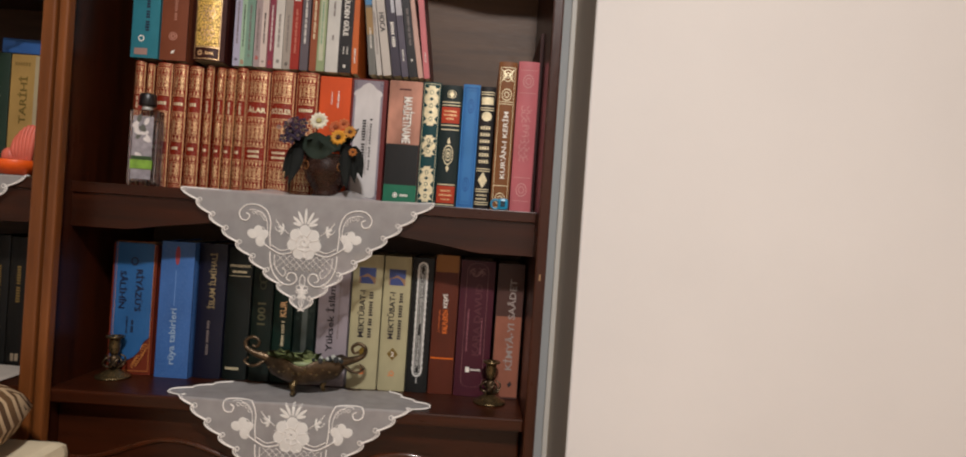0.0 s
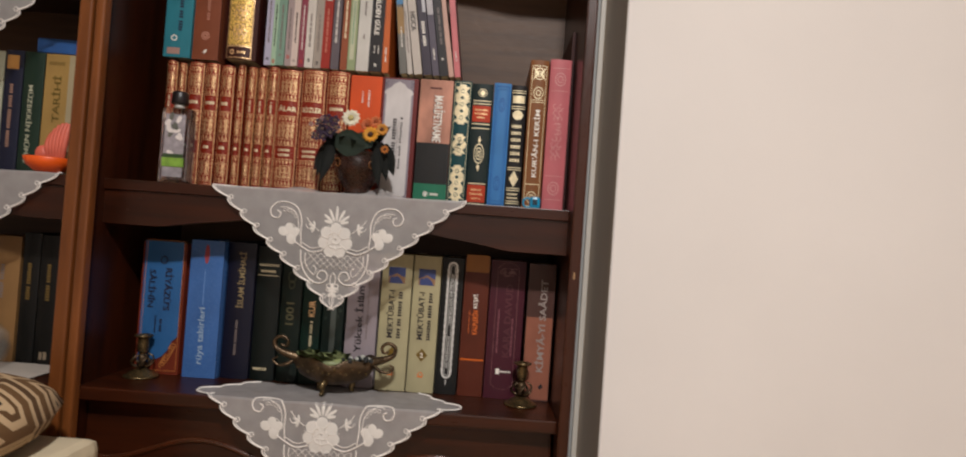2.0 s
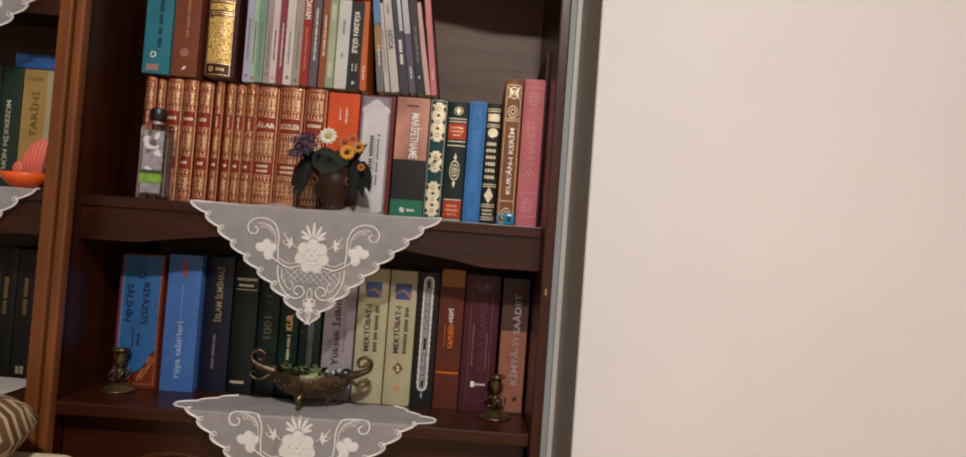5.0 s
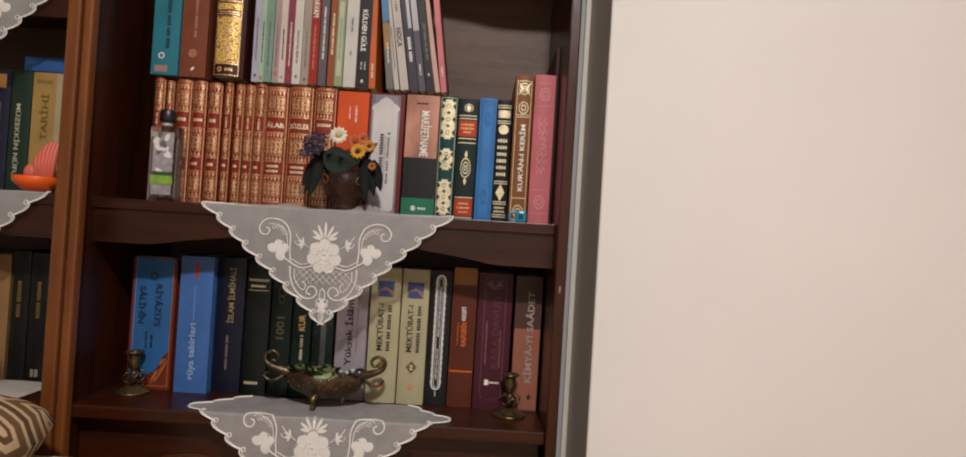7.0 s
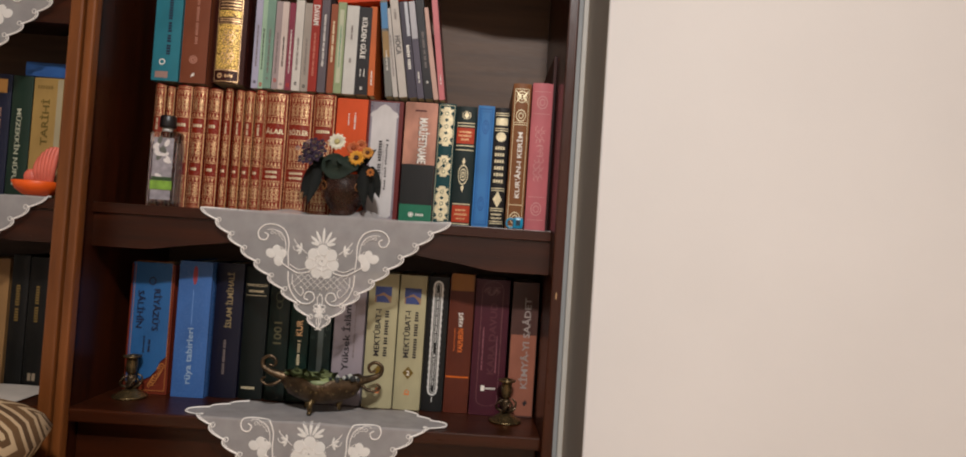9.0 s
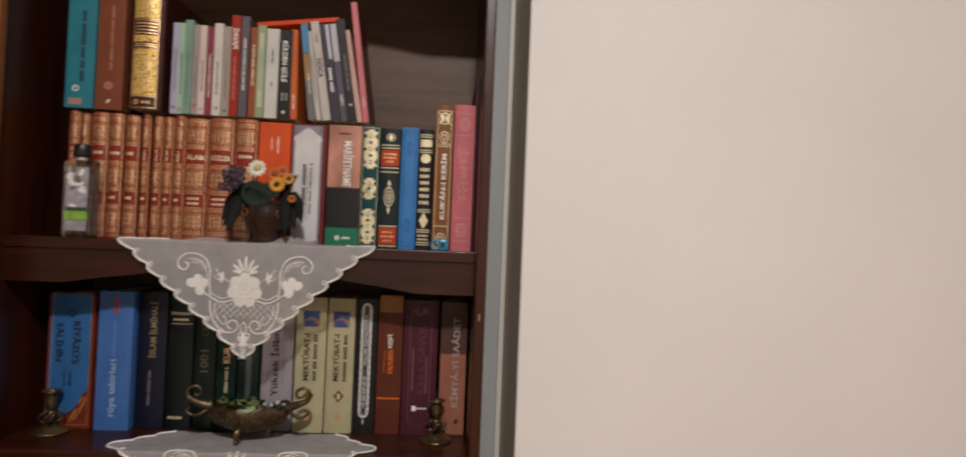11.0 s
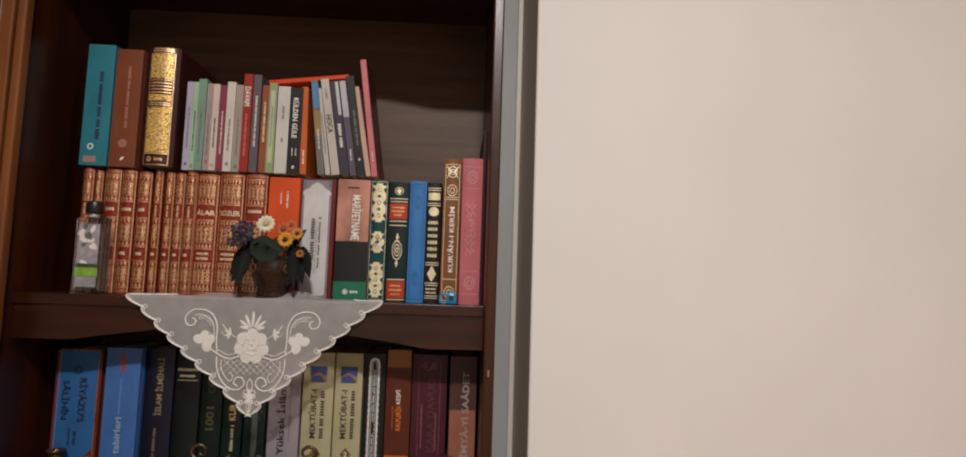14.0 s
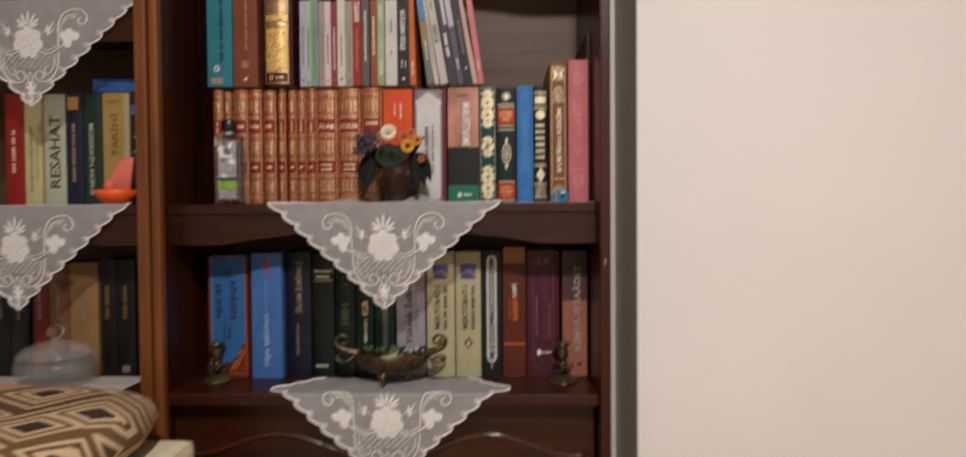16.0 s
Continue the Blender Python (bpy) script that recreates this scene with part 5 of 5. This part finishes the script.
def bronze_bowl():
    ob = thing("bronze_bowl", pose(0.004, 0.034, LOW + 0.003), "ornate bronze bowl with scroll handles and green filling", "bowl")
    prof = [(0.012, 0.016), (0.024, 0.018), (0.038, 0.028), (0.045, 0.044), (0.045, 0.058), (0.0435, 0.059), (0.041, 0.050), (0.034, 0.036)]
    bm = bmesh.new()
    steps = 44
    rings = []
    for r, z in prof:
        row = []
        for i in range(steps):
            a = 2 * math.pi * i / steps
            stretch = 1.10 + 0.50 * abs(math.cos(a)) ** 5
            rim = 0.005 * math.sin(5 * a) * (z / 0.06) ** 3
            row.append(bm.verts.new((r * stretch * math.cos(a), 0.82 * r * math.sin(a), z + rim + 0.007 * math.cos(a) ** 4 * (z / 0.06))))
        rings.append(row)
    for a, b in zip(rings, rings[1:]):
        for i in range(steps):
            bm.faces.new((a[i], a[(i + 1) % steps], b[(i + 1) % steps], b[i])).smooth = True
    bm.faces.new(rings[0][::-1]), bm.faces.new(rings[-1])
    body = part("bowl_body", bm, brass_dark, ob, "embossed dark bronze body")
    for k in range(13):
        a = math.radians(200 + k * 11.5)
        st = 1.10 + 0.50 * abs(math.cos(a)) ** 5
        bm = bmesh.new()
        bmesh.ops.create_uvsphere(bm, u_segments=8, v_segments=6, radius=0.0034 if 4 < k < 8 else 0.0022, matrix=Matrix.Translation((0.0445 * st * math.cos(a), 0.0445 * 0.82 * math.sin(a), 0.043 + 0.005 * math.sin(k * 2))))
        part("boss", bm, brass, body)
    for s in (-1, 1):
        end = 0.064
        bm = bmesh.new()
        tube(smooth_line([(s * (end - 0.012), 0, 0.055), (s * (end + 0.008), -0.003, 0.060), (s * (end + 0.026), -0.006, 0.066), (s * (end + 0.040), -0.006, 0.074), (s * (end + 0.042), -0.006, 0.087), (s * (end + 0.030), -0.006, 0.094), (s * (end + 0.019), -0.006, 0.087), (s * (end + 0.022), -0.006, 0.077), (s * (end + 0.031), -0.006, 0.079)], 6), 0.0034, bm, 8, False, lambda t: 2.9 - 4.4 * t if t < 0.42 else 1.05 - 0.6 * (t - 0.42))
        hd = part("handle", bm, brass_dark, ob, "curled bronze scroll handle")
        bm = bmesh.new()
        tube(smooth_line([(s * (end + 0.006), -0.004, 0.054), (s * (end + 0.018), -0.01, 0.046), (s * (end + 0.032), -0.01, 0.044), (s * (end + 0.042), -0.01, 0.052), (s * (end + 0.034), -0.01, 0.058)], 5), 0.003, bm, 6, False, lambda t: 1.2 - 0.7 * t)
        part("leaf_scroll", bm, brass_dark, hd)
    for a in (250, 20, 150):
        c, d = math.cos(radians(a)), math.sin(radians(a))
        bm = bmesh.new()
        tube(smooth_line([(0.026 * c, 0.026 * d, 0.024), (0.034 * c, 0.034 * d, 0.018), (0.032 * c, 0.032 * d, 0.008), (0.036 * c, 0.036 * d, 0.0022)], 5), 0.0055, bm, 8, False, lambda t: 1.2 - 0.6 * t)
        part("foot", bm, brass, ob)
    rng = random.Random(8)
    fill = surface("dull_green_foil", rgb(128, 138, 92), 0.5, 0, 0.4, 50)
    bm = bmesh.new()
    bmesh.ops.create_uvsphere(bm, u_segments=28, v_segments=14, radius=1, matrix=Matrix.Translation((-0.008, 0, 0.054)) @ Matrix.Diagonal((0.044, 0.030, 0.013, 1)))
    for vert in bm.verts:
        vert.co += 0.005 * noise.noise_vector(vert.co * 60)
    for f in bm.faces:
        f.smooth = True
    part("filling", bm, fill, ob, "crumpled pale green filling")
    for k in range(9):
        a, q = rng.uniform(0, 6.28), rng.uniform(0.01, 0.042)
        bm = bmesh.new()
        c = Vector((q * 1.25 * math.cos(a) - 0.008, q * 0.8 * math.sin(a), 0.063 + rng.uniform(-0.003, 0.005)))
        t = rng.uniform(0, 3.1)
        vs = [bm.verts.new(c + Vector((0.024 * math.cos(j * 1.047) * math.cos(t) - 0.013 * math.sin(j * 1.047) * math.sin(t), 0.020 * math.cos(j * 1.047) * math.sin(t) + 0.011 * math.sin(j * 1.047) * math.cos(t), 0.006 * math.cos(2 * j) + 0.003 * rng.random()))) for j in range(6)]
        mid = bm.verts.new(c + Vector((0, 0, 0.006)))
        for j in range(6):
            bm.faces.new((vs[j], vs[(j + 1) % 6], mid)).smooth = True
        bmesh.ops.solidify(bm, geom=bm.faces[:], thickness=0.0008)
        part("leaf", bm, fill, ob)
    for k in range(9):
        bm = bmesh.new()
        bmesh.ops.create_uvsphere(bm, u_segments=8, v_segments=6, radius=rng.uniform(0.003, 0.0055), matrix=Matrix.Translation((0.022 + 0.006 * k + rng.uniform(-0.003, 0.003), -0.02 + rng.uniform(-0.006, 0.02), 0.062 + rng.uniform(0, 0.004))))
        part("stone", bm, surface("pale_stone", rgb(176, 178, 170), 0.35, 0, 0.3) if k % 2 else surface("dark_stone", rgb(40, 44, 46), 0.3), ob)


bronze_bowl()

tassel = thing("counter_ring", pose(0.331, 0.030, SHELF), "small turquoise plastic finger counter on the shelf", "counter")
turq = surface("turquoise_plastic", rgb(24, 136, 176), 0.3, 0, 0.15, 60)
part("body", box(-0.004, 0.015, -0.009, 0.009, 0.001, 0.022, 0.006), turq, tassel)
bm = bmesh.new()
tube([(-0.008 + 0.0075 * math.cos(a * 0.524), -0.002 + 0.002 * math.sin(a * 0.524), 0.0105 + 0.0085 * math.sin(a * 0.524)) for a in range(12)], 0.0020, bm, 6, True)
part("ring", bm, turq, tassel)
part("display", box(0.001, 0.009, -0.0098, -0.0091, 0.007, 0.017, 0.0003), surface("dark_display", rgb(18, 50, 66), 0.2), tassel, "dark display")

dish = thing("orange_dish", pose(-0.523, 0.022, SHELF + 0.003), "orange dish holding a translucent pink shell candle", "dish")
part("bowl", lathe([(0.014, 0), (0.022, 0.002), (0.034, 0.012), (0.040, 0.025), (0.038, 0.0265), (0.030, 0.016), (0.012, 0.008)], 32), surface("orange_plastic", rgb(236, 92, 24), 0.4, 0, 0.1, 40), dish)
pink_wax = surface("salmon_wax", rgb(206, 100, 80), 0.5, 0, 0.15, 40)
for k in range(6):
    bm = bmesh.new()
    x = -0.004 + 0.0062 * k
    top = 0.090 - 0.0012 * (k - 4) ** 2
    tube(smooth_line([(x * 0.5 + 0.004, 0.004, 0.010), (x * 0.9, -0.002, 0.040), (x, 0.0, top * 0.8), (x + 0.002, 0.004, top)], 5), 0.0042, bm, 8, False, lambda t: 0.8 + 0.5 * math.sin(math.pi * t))
    part("shell_rib", bm, pink_wax, dish)
bm = bmesh.new()
bmesh.ops.create_uvsphere(bm, u_segments=14, v_segments=10, radius=0.012, matrix=Matrix.Translation((-0.014, 0, 0.034)) @ Matrix.Diagonal((1, 0.7, 1.2, 1)))
part("shell_lobe", bm, pink_wax, dish)

jar = thing("glass_bowl", pose(-0.648, 0.018, LOW + 0.004) @ Matrix.Diagonal((1.12, 1.0, 1.0, 1)), "frosted pressed-glass lidded bowl with a round knob", "bowl")
frost = organza("frosted_glass", rgb(206, 202, 194), 0.15)
frost.node_tree.nodes["Principled BSDF"].inputs["Roughness"].default_value = 0.15
part("bowl_body", lathe([(0.040, 0), (0.050, 0.002), (0.060, 0.014), (0.066, 0.034), (0.062, 0.052), (0.060, 0.052), (0.062, 0.034), (0.056, 0.016), (0.046, 0.006)], 40), frost, jar)
lid = part("lid", lathe([(0.063, 0.0525), (0.062, 0.060), (0.050, 0.074), (0.030, 0.083), (0.010, 0.087), (0.008, 0.090), (0.006, 0.086), (0.028, 0.080), (0.048, 0.071), (0.058, 0.058)], 40), frost, jar)
part("knob", lathe([(0.006, 0.0905), (0.011, 0.097), (0.013, 0.105), (0.010, 0.113), (0.003, 0.117)], 24), glass("knob_glass", (0.95, 0.95, 0.95, 1), 0.03), lid)

tub = thing("small_jar", pose(-0.498, 0.030, UP + 0.003), "small white jar with a bright red lid", "jar")
part("body", lathe([(0.015, 0), (0.017, 0.002), (0.017, 0.045), (0.014, 0.048)], 28), surface("white_plastic", rgb(206, 190, 180), 0.4), tub)
part("lid", lathe([(0.0225, 0.0485), (0.023, 0.050), (0.023, 0.085), (0.020, 0.088)], 28), surface("red_plastic", rgb(216, 40, 34), 0.35), tub, "glossy red lid")


# ---------------------------------------------------------------- the sofa corner and its cushion
cream = surface("cream_upholstery", rgb(206, 190, 160), 0.85, 0, 0.08, 30, (1, 1, 1), 0.4, 500)
sofa = thing("sofa", pose(0, 0, 0), "cream upholstered sofa standing before the bookcase", "sofa")
part("backrest", box(-1.9, -0.299, -0.42, -0.13, 0.30, 0.803, 0.018), cream, sofa)
part("seat", box(-1.9, -0.299, -0.95, -0.4205, 0.12, 0.43, 0.03), cream, sofa)
for x in (-1.86, -0.38):
    for y in (-0.90, -0.18):
        part("leg", lathe([(0.018, 0), (0.022, 0.119)], 16, None, (x, y, 0)), wood_z, sofa)
        if y > -0.5:
            part("rail", box(x - 0.02, x + 0.02, -0.22, -0.14, 0.1195, 0.2995), wood_z, sofa)


def patterned_cloth():
    """Woven cloth printed with nested brown, cream and orange lozenges and bars."""
    m = bpy.data.materials.new("retro_print_cloth")
    m.use_nodes = True
    n, l = m.node_tree.nodes, m.node_tree.links
    b = n["Principled BSDF"]
    co, mp, vo, ra = n.new("ShaderNodeTexCoord"), n.new("ShaderNodeMapping"), n.new("ShaderNodeTexVoronoi"), n.new("ShaderNodeValToRGB")
    mp.inputs["Rotation"].default_value = (0, 0, 0.5)
    mp.inputs["Scale"].default_value = (6.4, 8.8, 6.4)
    vo.distance, vo.feature = "CHEBYCHEV", "F1"
    vo.inputs["Scale"].default_value, vo.inputs["Randomness"].default_value = 1.0, 0.42
    l.new(co.outputs["Object"], mp.inputs["Vector"]), l.new(mp.outputs[0], vo.inputs["Vector"]), l.new(vo.outputs["Distance"], ra.inputs["Fac"])
    r = ra.color_ramp
    r.interpolation = "CONSTANT"
    stops = ((0.0, (48, 32, 16)), (0.14, (190, 162, 126)), (0.21, (92, 64, 34)), (0.26, (190, 162, 126)), (0.32, (104, 74, 42)), (0.42, (190, 162, 126)), (0.47, (84, 58, 32)))
    while len(r.elements) < len(stops):
        r.elements.new(0.5)
    for e, (p, c) in zip(r.elements, stops):
        e.position, e.color = p, rgb(*c)
    orange = n.new("ShaderNodeMix")
    orange.data_type = "RGBA"
    sep = n.new("ShaderNodeSeparateColor")
    l.new(vo.outputs["Color"], sep.inputs[0])
    gate = n.new("ShaderNodeMath")
    gate.operation = "GREATER_THAN"
    gate.inputs[1].default_value = 0.72
    l.new(sep.outputs[0], gate.inputs[0])
    core = n.new("ShaderNodeMath")
    core.operation = "LESS_THAN"
    core.inputs[1].default_value = 0.15
    l.new(vo.outputs["Distance"], core.inputs[0])
    both = n.new("ShaderNodeMath")
    both.operation = "MULTIPLY"
    l.new(gate.outputs[0], both.inputs[0]), l.new(core.outputs[0], both.inputs[1])
    l.new(both.outputs[0], orange.inputs["Factor"])
    l.new(ra.outputs["Color"], orange.inputs["A"])
    orange.inputs["B"].default_value = rgb(206, 112, 44)
    l.new(orange.outputs["Result"], b.inputs["Base Color"])
    wv = n.new("ShaderNodeTexNoise")
    wv.inputs["Scale"].default_value = 700
    bp = n.new("ShaderNodeBump")
    bp.inputs["Strength"].default_value, bp.inputs["Distance"].default_value = 0.4, 0.002
    l.new(co.outputs["Object"], wv.inputs["Vector"]), l.new(wv.outputs["Fac"], bp.inputs["Height"]), l.new(bp.outputs["Normal"], b.inputs["Normal"])
    b.inputs["Roughness"].default_value = 0.85
    return m


def cushion():
    ob = thing("cushion", pose(-0.632, -0.285, 0.846, 2, 0, -4), "brown, cream and orange patterned cushion on the sofa back", "cushion")
    bm = bmesh.new()
    hx, hy, hz, n = 0.310, 0.205, 0.046, 32
    top, low = [], []
    for side, store in ((1, top), (-1, low)):
        for j in range(n + 1):
            row = []
            for i in range(n + 1):
                u, v = 2 * i / n - 1, 2 * j / n - 1
                h = ((1 - u ** 6) * (1 - v ** 6)) ** 0.40
                wr = 0.0025 * math.sin(9 * u + 3 * v) * (1 - abs(v))
                pin = 1 - 0.05 * (1 - abs(u)) * abs(v)
                row.append(bm.verts.new((hx * u * math.sqrt(1 - 0.30 * v * v), hy * v * pin * math.sqrt(1 - 0.30 * u * u), side * hz * h + wr)) if side == 1 or 0 < i < n and 0 < j < n else top[j][i])
            store.append(row)
    for store, flip in ((top, False), (low, True)):
        for j in range(n):
            for i in range(n):
                q = (store[j][i], store[j][i + 1], store[j + 1][i + 1], store[j + 1][i])
                bm.faces.new(q[::-1] if flip else q).smooth = True
    part("cover", bm, patterned_cloth(), ob)


cushion()
